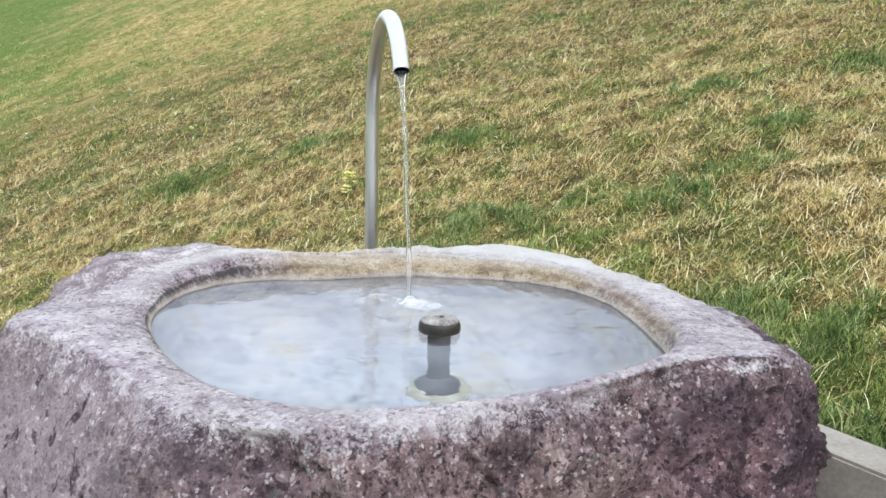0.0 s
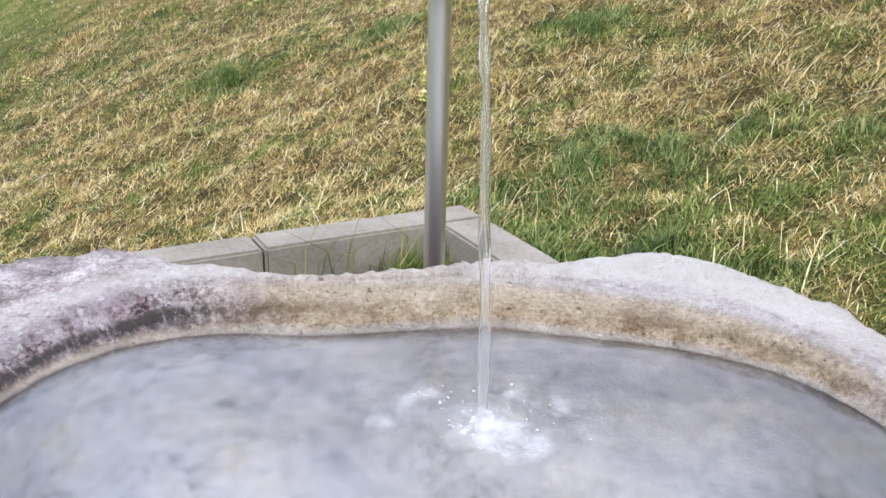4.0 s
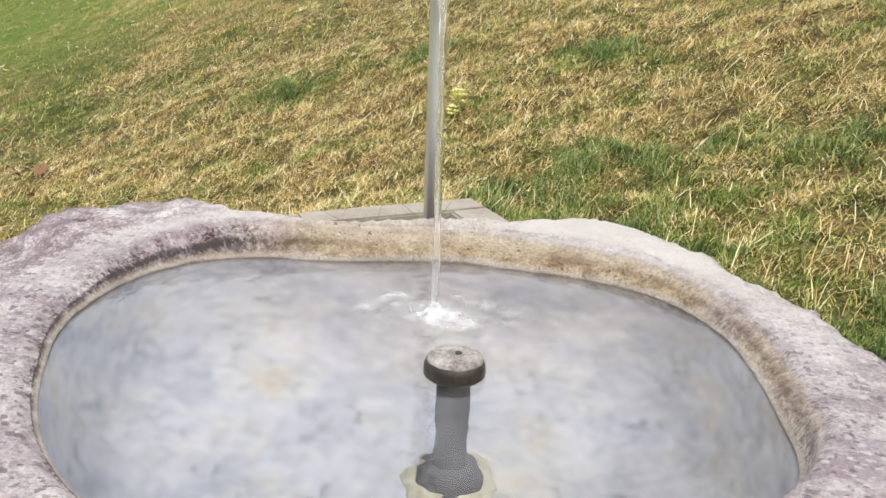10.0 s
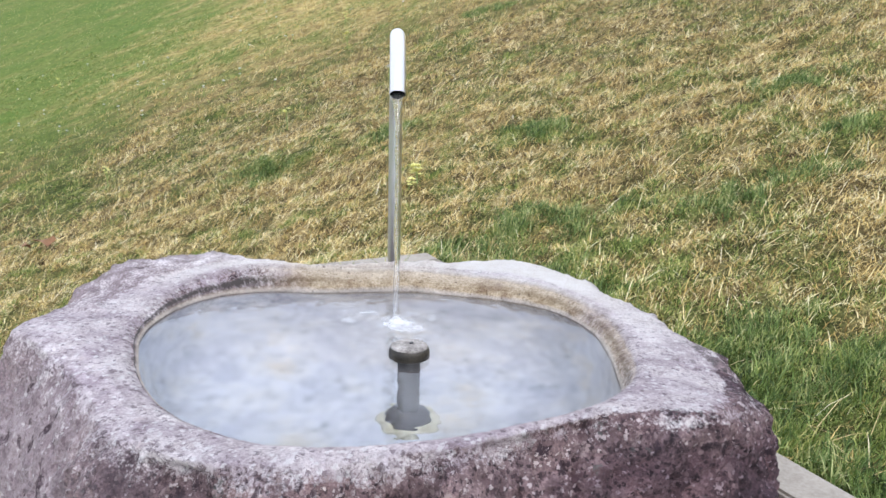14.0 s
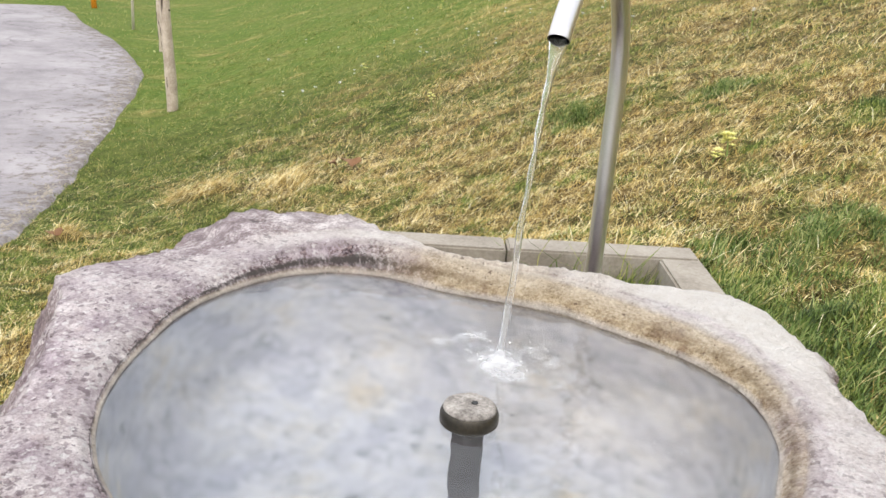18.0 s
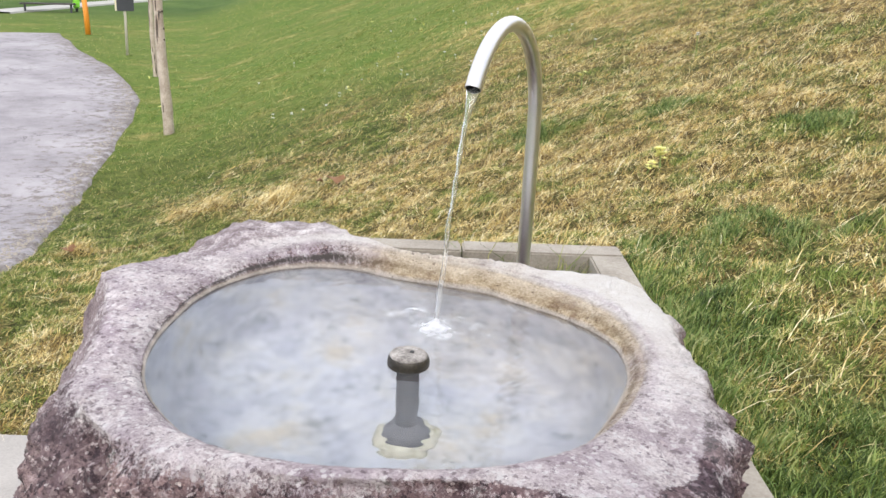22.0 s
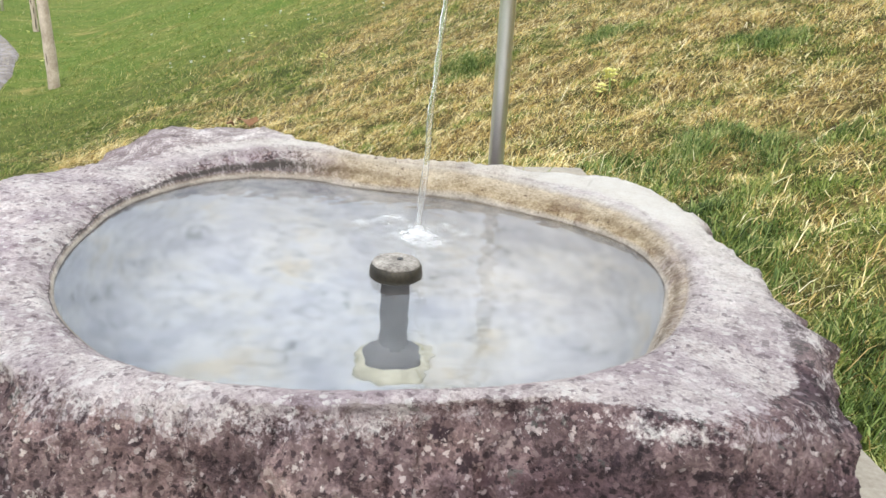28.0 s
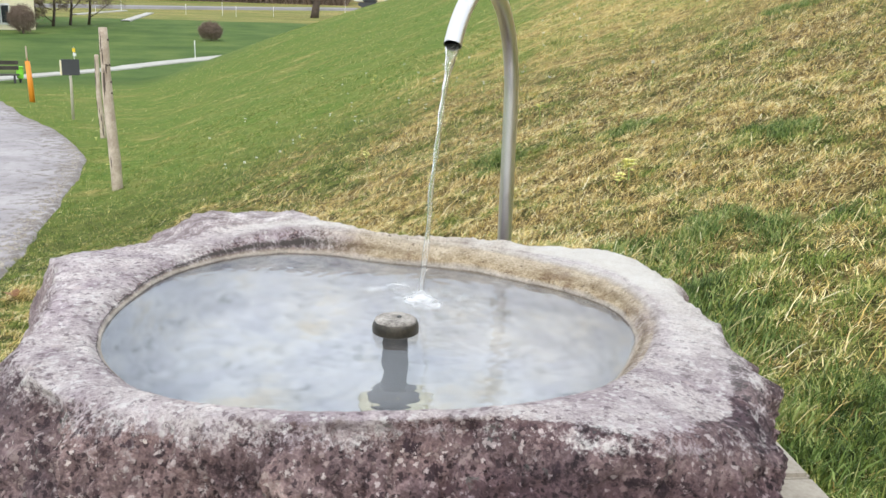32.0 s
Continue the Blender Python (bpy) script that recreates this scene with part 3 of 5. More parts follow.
# green tussocks: place, half-widths, strength
TUFTS = ((0.31, 4.26, 0.34, 0.13, 0.9), (1.06, 4.12, 0.36, 0.15, 0.9), (0.12, 5.63, 0.20, 0.16, 0.9), (1.54, 5.33, 0.24, 0.14, 0.9), (-1.81, 6.07, 0.22, 0.2, 0.7), (-0.97, 6.25, 0.22, 0.18, 0.6),
         (2.34, 5.14, 0.22, 0.14, 0.7), (1.64, 4.5, 0.12, 0.1, 0.7), (0.25, 3.3, 0.2, 0.14, 0.8), (1.0, 3.01, 0.22, 0.16, 0.9), (1.21, 2.72, 0.2, 0.2, 0.8), (-0.64, 9.6, 0.35, 0.2, 0.6), (0.15, 4.42, 0.14, 0.1, 0.6))
# dark hollows between the tussocks: place, radius
HOLLOWS = ((0.60, 4.60, 0.13), (0.65, 3.20, 0.09), (0.42, 4.55, 0.09), (0.33, 4.10, 0.10), (0.98, 3.90, 0.10), (0.92, 2.85, 0.10), (1.5, 3.9, 0.08), (1.1, 5.35, 0.09), (0.2, 3.75, 0.07))


def hollow(x, y):
    return sum(np.exp(-((x - hx) ** 2 + ((y - hy) / 0.7) ** 2) / r**2) for hx, hy, r in HOLLOWS)


def greenness(x, y):
    line = -3.5 - 0.25 * (y - 5)
    g = step(1.6, -2.2, x - line + 0.8 * waves(x, y, 21, 1.3)) * 0.85
    g = g + 0.34 + 0.28 * waves(x, y, 5, 0.55) + 0.40 * waves(x, y, 14, 0.15)
    u, v = uv_of(x, y)
    g = g + 0.48 * np.exp(-(np.maximum(u, 0) / 0.8) ** 2) * step(-0.9, 0.6, v) * (u > -0.2)
    for tx, ty, rx, ry, a in TUFTS:
        g = g + 0.5 * a * np.exp(-((x - tx) / rx) ** 2 - ((y - ty) / ry) ** 2)
    g = g - 0.9 * heaps(x, y)
    g = g - 0.75 * step(90, 100, np.hypot(x - 1, y - 0.5)) * step(-20, -40, x)
    return np.clip(g, 0.03, 1)


def flat_field(x, y):
    """The low mown field beyond the foot of the hill."""
    hill = 0.66 + 0.29 * (x + 0.63) + 0.22 * (y - 5.32)
    far = np.hypot(x - 1, y - 0.5)
    return (step(-0.2, -1.6, hill) * step(27, 36, far) + step(78, 86, far) * step(0.5, -1.0, hill)) * (1 - 0.85 * step(90, 100, far))


def spread(a, b, centre, near, n):
    """Grid lines from a to b, close together near the centre."""
    s = np.linspace(np.arcsinh((a - centre) / near), np.arcsinh((b - centre) / near), n)
    return centre + near * np.sinh(s)


def build_ground():
    xs, ys = spread(-700, 700, -0.3, 1.6, 430), spread(-700, 900, 3.2, 1.6, 430)
    gx, gy = np.meshgrid(xs, ys)
    gz = land(gx, gy)
    n = len(xs)
    idx = np.arange(n * len(ys)).reshape(len(ys), n)
    faces = np.stack([idx[:-1, :-1], idx[:-1, 1:], idx[1:, 1:], idx[1:, :-1]], -1).reshape(-1, 4)
    ob = mesh_object("ground", np.stack([gx, gy, gz], -1).reshape(-1, 3), faces, GROUND, smooth=True)
    att = ob.data.attributes.new("green", "FLOAT", "POINT")
    att.data.foreach_set("value", greenness(gx, gy).ravel().astype(np.float32))
    # 0 near the forecourt, 1 beyond 13 m: blends to the paler ground.
    att = ob.data.attributes.new("far_turf", "FLOAT", "POINT")
    att.data.foreach_set("value", step(8.0, 13.0, np.hypot(gx - 0.7, gy - 0.2)).ravel().astype(np.float32))
    att = ob.data.attributes.new("field", "FLOAT", "POINT")
    att.data.foreach_set("value", flat_field(gx, gy).ravel().astype(np.float32))
    return tagged(ob, "sloping spring meadow of dry straw and green grass", "ground", kind="structure")


build_ground()


def build_paving():
    bm = bmesh.new()
    bmesh.ops.create_cube(bm, size=1.0)
    u0, u1, v0, v1 = -3.0, -0.13, 0.73, 5.6
    bmesh.ops.scale(bm, vec=(u1 - u0, v1 - v0, 0.16), verts=bm.verts)
    c = at_uv((u0 + u1) / 2, (v0 + v1) / 2, -0.08)
    bmesh.ops.transform(bm, matrix=pose(*c, 0, 0, math.degrees(math.atan2(U[1], U[0]))), verts=bm.verts)
    tagged(part("pavement", bm, PAVING), "pale grey concrete slab under the stone trough", "pavement", kind="structure")


build_paving()


def wall_box(name, u0, u1, v0, v1, top, bottom=-0.3):
    bm = box((u1 - u0, v1 - v0, top - bottom), (0, 0, 0), 0.008)
    c = at_uv((u0 + u1) / 2, (v0 + v1) / 2, (top + bottom) / 2)
    bmesh.ops.transform(bm, matrix=pose(*c, 0, 0, math.degrees(math.atan2(U[1], U[0]))), verts=bm.verts)
    return part(name, bm, CONCRETE)


def build_walls():
    for name, args in (("wall_back_1", (-0.66, 0.02, 0.0, 0.13, 0.58)), ("wall_back_2", (-1.30, -0.666, 0.0, 0.13, 0.578)),
                       ("wall_side_1", (-0.13, 0.02, 0.134, 1.92, 0.58)), ("wall_side_2", (-0.13, 0.02, 1.926, 3.4, 0.578))):
        tagged(wall_box(name, *args), "low weathered concrete retaining wall round the trough", "wall", kind="structure")


build_walls()

# ---- the stone trough ----
CX, CY = -0.10, 2.05
WATER_Z = 0.845
BASIN_R = (0.600, 0.600, 0.618, 0.618, 0.580, 0.537, 0.522, 0.508, 0.521, 0.601, 0.640, 0.623, 0.590, 0.550, 0.532, 0.527, 0.526, 0.527, 0.540, 0.560, 0.571, 0.592, 0.622, 0.625)
LIP_R = (0.630, 0.632, 0.650, 0.656, 0.640, 0.610, 0.588, 0.572, 0.590, 0.640, 0.668, 0.645, 0.606, 0.562, 0.541, 0.533, 0.534, 0.540, 0.554, 0.567, 0.575, 0.600, 0.632, 0.640)
# the outer edge of the rim: degrees, radius, height
RIM = ((0, 0.842, 0.880), (5, 0.815, 0.881), (10, 0.792, 0.881), (16, 0.776, 0.883), (20, 0.773, 0.881), (25, 0.778, 0.881), (29, 0.779, 0.885), (31, 0.768, 0.892), (36, 0.764, 0.894), (42, 0.766, 0.892),
       (48, 0.779, 0.893), (54, 0.802, 0.894), (60, 0.834, 0.895), (64, 0.862, 0.888), (68, 0.842, 0.892), (73, 0.795, 0.894), (78, 0.728, 0.900), (84, 0.672, 0.904), (88, 0.660, 0.908), (92, 0.652, 0.900),
       (96, 0.622, 0.907), (101, 0.602, 0.909), (108, 0.600, 0.902), (113, 0.600, 0.897), (118, 0.608, 0.901), (124, 0.637, 0.906), (128, 0.684, 0.909), (132, 0.742, 0.912), (136, 0.793, 0.918),
       (139, 0.834, 0.928), (141, 0.850, 0.925), (143, 0.868, 0.914), (148, 0.898, 0.908), (152, 0.908, 0.909), (156, 0.915, 0.902), (158.5, 0.945, 0.886), (161, 0.980, 0.848), (166, 0.985, 0.824), (170, 0.950, 0.830),
       (174, 0.903, 0.858), (180, 0.897, 0.869), (185, 0.900, 0.873), (188, 0.868, 0.880), (192, 0.802, 0.876), (198, 0.745, 0.872), (207, 0.668, 0.868), (219, 0.648, 0.866), (236, 0.668, 0.865), (244, 0.668, 0.866),
       (254, 0.662, 0.868), (263, 0.648, 0.875), (276, 0.640, 0.884), (290, 0.626, 0.903), (304, 0.634, 0.913), (317, 0.648, 0.918), (326, 0.690, 0.922), (333, 0.775, 0.922), (337, 0.840, 0.917), (344, 0.856, 0.904), (349, 0.855, 0.884), (353, 0.856, 0.867), (357, 0.855, 0.870))
RIM_Z = (0.893, 0.888, 0.888, 0.892, 0.892, 0.892, 0.894, 0.894, 0.902, 0.916, 0.898, 0.880, 0.871, 0.870, 0.868, 0.865, 0.865, 0.871, 0.883, 0.900, 0.910, 0.918, 0.920, 0.908)
FOOT_R = (0.985, 0.940, 0.900, 0.900, 0.920, 0.860, 0.800, 0.780, 0.840, 1.000, 1.080, 1.120, 1.150, 1.100, 1.000, 0.980, 0.960, 0.900, 0.830, 0.790, 0.800, 0.840, 0.940, 0.990)
BED_Z = 0.45


def around(values, theta):
    """A smooth closed curve through even steps of the turn."""
    v = np.array(values)
    n = len(v)
    s = (theta / (2 * np.pi) * n) % n
    i = np.floor(s).astype(int)
    f = s - i
    a, b, c, d = (v[(i + k) % n] for k in (-1, 0, 1, 2))
    return b + 0.5 * f * (c - a + f * (2 * a - 5 * b + 4 * c - d + f * (3 * (b - c) + d - a)))


def chips(p, scale, seed):
    """Broken facets: flat chips at random tilts."""
    q = p * scale + Vector((seed, 2 * seed, 3 * seed))
    spot = noise.voronoi(q)[1][0]
    tilt = noise.noise_vector(spot * 3.7)
    return (q - spot).dot(tilt) + 0.6 * tilt.z


def build_trough():
    n = 880
    th = np.linspace(0, 2 * np.pi, n, endpoint=False)
    deg = np.degrees(th)
    rw, rl, zl, rf = (around(v, th) for v in (BASIN_R, LIP_R, RIM_Z, FOOT_R))
    ro, zo = (np.interp(deg, [p[0] for p in RIM], [p[k] for p in RIM], period=360) for k in (1, 2))
    nick = np.array([noise.noise(Vector((13 * math.cos(a), 13 * math.sin(a), 3.0))) + 0.55 * noise.noise(Vector((34 * math.cos(a), 34 * math.sin(a), 8.0))) for a in th])
    ro, zo = ro + 0.008 * nick, zo + 0.0045 * np.roll(nick, 7)
    rl = np.minimum(rl, ro - 0.022)
    # rows: radius, height, worn, lime, bed, white, roughness, moss, plum
    back = np.clip(np.exp(-(((deg - 76) / 46) ** 2)) * 1.5, 0, 1)
    warm = np.maximum(step(22, 45, deg) * step(140, 118, deg), 0.75 * np.exp(-((((deg - 12 + 180) % 360 - 180) / 28) ** 2)))
    lump = step(176, 171, deg) * step(128, 142, deg)
    left = np.exp(-(((deg - 209) / 22) ** 2))
    plum = np.maximum(step(300, 326, deg), step(14, 1, deg))
    corner = np.exp(-((((deg - 356 + 180) % 360 - 180) / 13) ** 2))
    east = np.exp(-((((deg - 2 + 180) % 360 - 180) / 26) ** 2))
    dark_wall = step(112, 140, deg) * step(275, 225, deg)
    basin, rim, side = [], [], []
    for s in np.linspace(0.02, 0.97, 14):
        ochre = np.maximum(0.45 * np.exp(-(((deg - 85) / 45) ** 2)), 0.5 * east) * step(0.45, 0.95, s)
        basin.append((rw * s * 0.80, np.full(n, BED_Z + 0.012 * s**3), 0.6, ochre, 1.0 - 0.6 * ochre, 0, 0.3, 0, 0))
    for s, q in ((0.83, 0.02), (0.88, 0.08), (0.92, 0.2), (0.95, 0.38), (0.972, 0.58), (0.985, 0.78), (0.995, 0.93)):
        ochre = np.maximum(0.55 * back, 0.75 * east)
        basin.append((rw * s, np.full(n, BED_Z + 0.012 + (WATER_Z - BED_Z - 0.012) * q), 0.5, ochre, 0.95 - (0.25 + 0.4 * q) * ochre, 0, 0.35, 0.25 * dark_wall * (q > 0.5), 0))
    basin.append((rw * 0.999, np.full(n, WATER_Z - 0.006), 0.4, 0.8 * np.maximum(warm, 0.4), 0.2, 0.0, 0.35, 0.6, 0))
    basin.append((rw * 0.992, np.full(n, WATER_Z + 0.003), 0.4, 0.45, 0, 0.55, 0.4, 0.1, 0))
    basin.append((rw * 1.000, np.full(n, WATER_Z + 0.006), 0.4, 0.55, 0, 0.45, 0.4, 0.15, 0))
    for s in (0.08, 0.16, 0.26, 0.36, 0.46, 0.56, 0.66, 0.76, 0.86, 0.94):
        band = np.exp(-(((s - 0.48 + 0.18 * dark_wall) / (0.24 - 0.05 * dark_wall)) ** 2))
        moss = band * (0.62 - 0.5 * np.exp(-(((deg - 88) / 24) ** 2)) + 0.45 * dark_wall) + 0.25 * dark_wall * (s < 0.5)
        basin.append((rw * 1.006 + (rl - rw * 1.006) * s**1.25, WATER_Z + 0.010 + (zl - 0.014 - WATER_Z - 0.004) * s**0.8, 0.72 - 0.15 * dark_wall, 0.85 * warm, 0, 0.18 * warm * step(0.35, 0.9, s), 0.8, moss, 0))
    wide = ro - rl
    narrow = warm * np.clip(1 - (wide - 0.03) / 0.10, 0, 1)
    rim.append((rl, zl - 0.010, 0.75, 0.85 * warm, 0, 0.25 * warm, 0.7, 0.15, 0))
    rim.append((rl + 0.006, zl - 0.005, 0.8, np.maximum(0.45 * back, 0.8 * narrow), 0, 0.35 * back, 0.6, 0.2, 0))
    rim.append((rl + 0.014, zl - 0.001, 0.9, np.maximum(0.12 * back, 0.7 * narrow), 0, 0.55 * back, 0.6, 0.06, 0))
    for s in (0.12, 0.18, 0.26, 0.34, 0.42, 0.50, 0.58, 0.66, 0.74, 0.82, 0.89, 0.95):
        raw = lump * step(0.30, 0.42, s)
        worn = 0.95 - 0.42 * raw - 0.22 * step(0.8, 1.0, s) - 0.15 * plum * step(0.80, 0.99, s) - 0.5 * corner * step(0.80, 0.92, s)
        rim.append((rl + 0.014 + (wide - 0.014) * s, zl + (zo - zl) * s**1.3 + 0.004 * np.sin(np.pi * s) + 0.004 * raw, worn, 0.55 * narrow, 0, np.maximum(0.95 * back * step(0.0, 0.3, s) * (1 - 0.6 * narrow), 0.7 * np.exp(-(((deg - 135) / 20) ** 2)) * (1 - raw)),
                    0.75 + 0.22 * s + 0.75 * raw, 0, 0.7 * corner * step(0.80, 0.95, s)))
    rim.append((ro, zo - 0.005, 0.66 - 0.3 * lump - 0.25 * plum, 0.3 * narrow, 0, 0.6 * back, 1.15, 0, 0.35 * plum))
    side.append((ro + 0.008, zo - 0.020, 0.55 - 0.3 * lump, 0, 0, 0.3 * back, 1.6 - 0.2 * left, 0, 0.6 * plum))
    for s in np.concatenate([np.linspace(0.02, 0.55, 58), np.linspace(0.59, 1.0, 8)]):
        side.append((ro + 0.012 + (rf - ro - 0.012) * s**0.7 + 0.048 * corner * step(-0.03, 0.11, s), (zo - 0.028) * (1 - s) - 0.02 * s, 0.10 * left + 0.42 * step(0.12, 0.0, s) * (1 - 0.5 * plum), 0, 0, 0, 1.9 - 0.55 * left, 0, plum * step(0.0, 0.08, s)))
    trough = tagged(new("stone_trough"), "rough purple conglomerate boulder carved into a water trough", "trough")
    for name, rows, label in (("basin", basin + rim[:1], "limescale stained hollow basin"), ("rim", rim + side[:1], "pale worn rim"), ("side", side, "rough broken purple sides")):
        verts, attrs = [], {k: [] for k in ("worn", "lime", "bed", "white", "moss", "plum", "mauve")}
        for r, z, worn, lime, bed, white, rough, moss, dark in rows:
            x, y = CX + r * np.cos(th), CY + r * np.sin(th)
            amp = np.broadcast_to(rough, (n,))
            for k in range(n):
                p = Vector((x[k], y[k], z[k]))
                a = amp[k]
                big, mid, fine = noise.noise(p * 5.0 + Vector((3, 1, 7))), noise.noise(p * 17.0), noise.noise(p * 60.0)
                d = a * (0.007 * big + 0.005 * mid + 0.003 * fine)
                if a > 1.0:
                    d += (a - 1.0) * (0.05 * big + 0.034 * chips(p, 6.0, 1.3) + 0.026 * chips(p, 17.0, 4.1) + 0.013 * chips(p, 42.0, 7.7) + 0.007 * chips(p, 95.0, 2.9) + 0.008 * mid)
                flat = 0.35 if a < 1.1 else 1.0
                verts.append((p.x + flat * d * math.cos(th[k]), p.y + flat * d * math.sin(th[k]), p.z + (0.9 * d if a < 1.25 else 0.25 * d)))
            broken = np.clip(1.25 * left + 0.7 * lump, 0, 0.9) * float(np.max(rough) > 1.3)
            for key, value in (("mauve", broken), ("worn", worn), ("lime", lime), ("bed", bed), ("white", white), ("moss", moss), ("plum", dark)):
                attrs[key].append(np.broadcast_to(value, (n,)).astype(np.float32))
        idx = np.arange(len(rows) * n).reshape(len(rows), n)
        nxt = np.roll(idx, -1, 1)
        faces = [tuple(f) for f in np.stack([idx[:-1], idx[1:], nxt[1:], nxt[:-1]], -1).reshape(-1, 4)]
        if name == "basin":
            faces.append(tuple(idx[0]))
        if name == "side":
            faces.append(tuple(idx[-1][::-1]))
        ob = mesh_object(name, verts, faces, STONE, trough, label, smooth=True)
        for key, rowsv in attrs.items():
            ob.data.attributes.new(key, "FLOAT", "POINT").data.foreach_set("value", np.concatenate(rowsv))


build_trough()


def build_water():
    n = 160
    th = np.linspace(0, 2 * np.pi, n, endpoint=False)
    r = around(BASIN_R, th) * 1.004 + 0.012
    rings = [np.stack([CX + r * s * np.cos(th), CY + r * s * np.sin(th), np.full(n, WATER_Z)], -1) for s in np.linspace(0.03, 1, 24)]
    v = np.concatenate(rings) - (-0.085, 2.31, WATER_Z)
    idx = np.arange(24 * n).reshape(24, n)
    nxt = np.roll(idx, -1, 1)
    faces = [tuple(f) for f in np.stack([idx[:-1], idx[1:], nxt[1:], nxt[:-1]], -1).reshape(-1, 4)] + [tuple(idx[0])]
    ob = mesh_object("water", v, faces, WATER, smooth=True)
    ob.location, ob.visible_shadow = (-0.085, 2.31, WATER_Z), False
    tagged(ob, "clear rippling water filling the stone trough", "water", kind="structure")


build_water()

# ---- the spout pipe, its jet and the overflow ----
PIPE = Vector((-0.251, 3.081, 0.0))
REACH = (Vector((-0.125, 2.487, 0.0)) - PIPE)
OUT = REACH.normalized()
BEND, SWEEP, PIPE_R = 0.331, 146.5, 0.0225


def build_spout():
    spout = new("spout_pipe")
    spout.location = PIPE + Vector((0, 0, 0.30))
    tagged(spout, "bent stainless steel water spout pipe behind the trough", "pipe")
    zc = 1.437 - BEND * math.sin(radians(180 - SWEEP))
    pts = [Vector((0, 0, z)) for z in np.linspace(-0.25, zc - 0.30, 14)]
    for a in np.linspace(4, SWEEP, 40):
        pts.append(OUT * (BEND - BEND * math.cos(radians(a))) + Vector((0, 0, zc - 0.30 + BEND * math.sin(radians(a)))))
    bm = tube(pts, [PIPE_R] * len(pts), 28, cap=False)
    part("pipe", bm, STEEL, spout, smooth=True)
    inner = pts[-8:]
    part("pipe_bore", tube(inner, [PIPE_R - 0.0025] * 8, 28, cap=False), BORE_SHADE, spout, "inside of the pipe end, coloured dark for its shade", smooth=True)
    end, way = pts[-1], (pts[-1] - pts[-2]).normalized()
    part("pipe_rim", tube([end - way * 0.001, end + way * 0.0005], [PIPE_R - 0.0012, PIPE_R - 0.0012], 28, cap=False), STEEL, spout)
    return spout.location + end, way


TIP, WAY = build_spout()


def build_jet():
    land_at = Vector((-0.085, 2.305, WATER_Z - 0.005))
    low = (Vector((0, 0, -1)) + WAY * WAY.z).normalized()
    start = TIP - WAY * 0.012 + low * 0.0105
    across = Vector((OUT.y, -OUT.x, 0.0))
    verts, sides, steps = [], 20, 90
    for k in range(steps):
        s = k / (steps - 1)
        p = start.lerp(land_at, s)
        p.z = start.z + (land_at.z - start.z) * (0.35 * s + 0.65 * s * s)
        p += across * (0.0016 * math.sin(19 * s + 1) * s) + OUT * (0.0022 * math.sin(29 * s) * s)
        wide = 0.0066 + 0.0135 * (1 - min(1, s * 3.4)) ** 1.4 + 0.0011 * math.sin(44 * s) * min(1, 3 * s)
        thin = 0.0058 + 0.0012 * math.sin(44 * s + 1.7) * min(1, 3 * s)
        twist = 3.4 * s
        for q in range(sides):
            a = 2 * math.pi * q / sides
            ridge = 1.0 + 0.16 * math.cos(3 * a + 9 * s) + 0.12 * math.exp(-(((a - math.pi) / 0.5) ** 2))
            u, v = wide * math.cos(a) * ridge, thin * math.sin(a) * ridge
            verts.append(p + across * (u * math.cos(twist) - v * math.sin(twist)) + OUT * (u * math.sin(twist) + v * math.cos(twist)))
    idx = np.arange(steps * sides).reshape(steps, sides)
    nxt = np.roll(idx, -1, 1)
    faces = [tuple(f) for f in np.stack([idx[:-1], nxt[:-1], nxt[1:], idx[1:]], -1).reshape(-1, 4)] + [tuple(idx[0][::-1]), tuple(idx[-1])]
    tagged(mesh_object("water_jet", verts, faces, JET, smooth=True), "thin clear stream of water falling from the spout", "water jet")


build_jet()


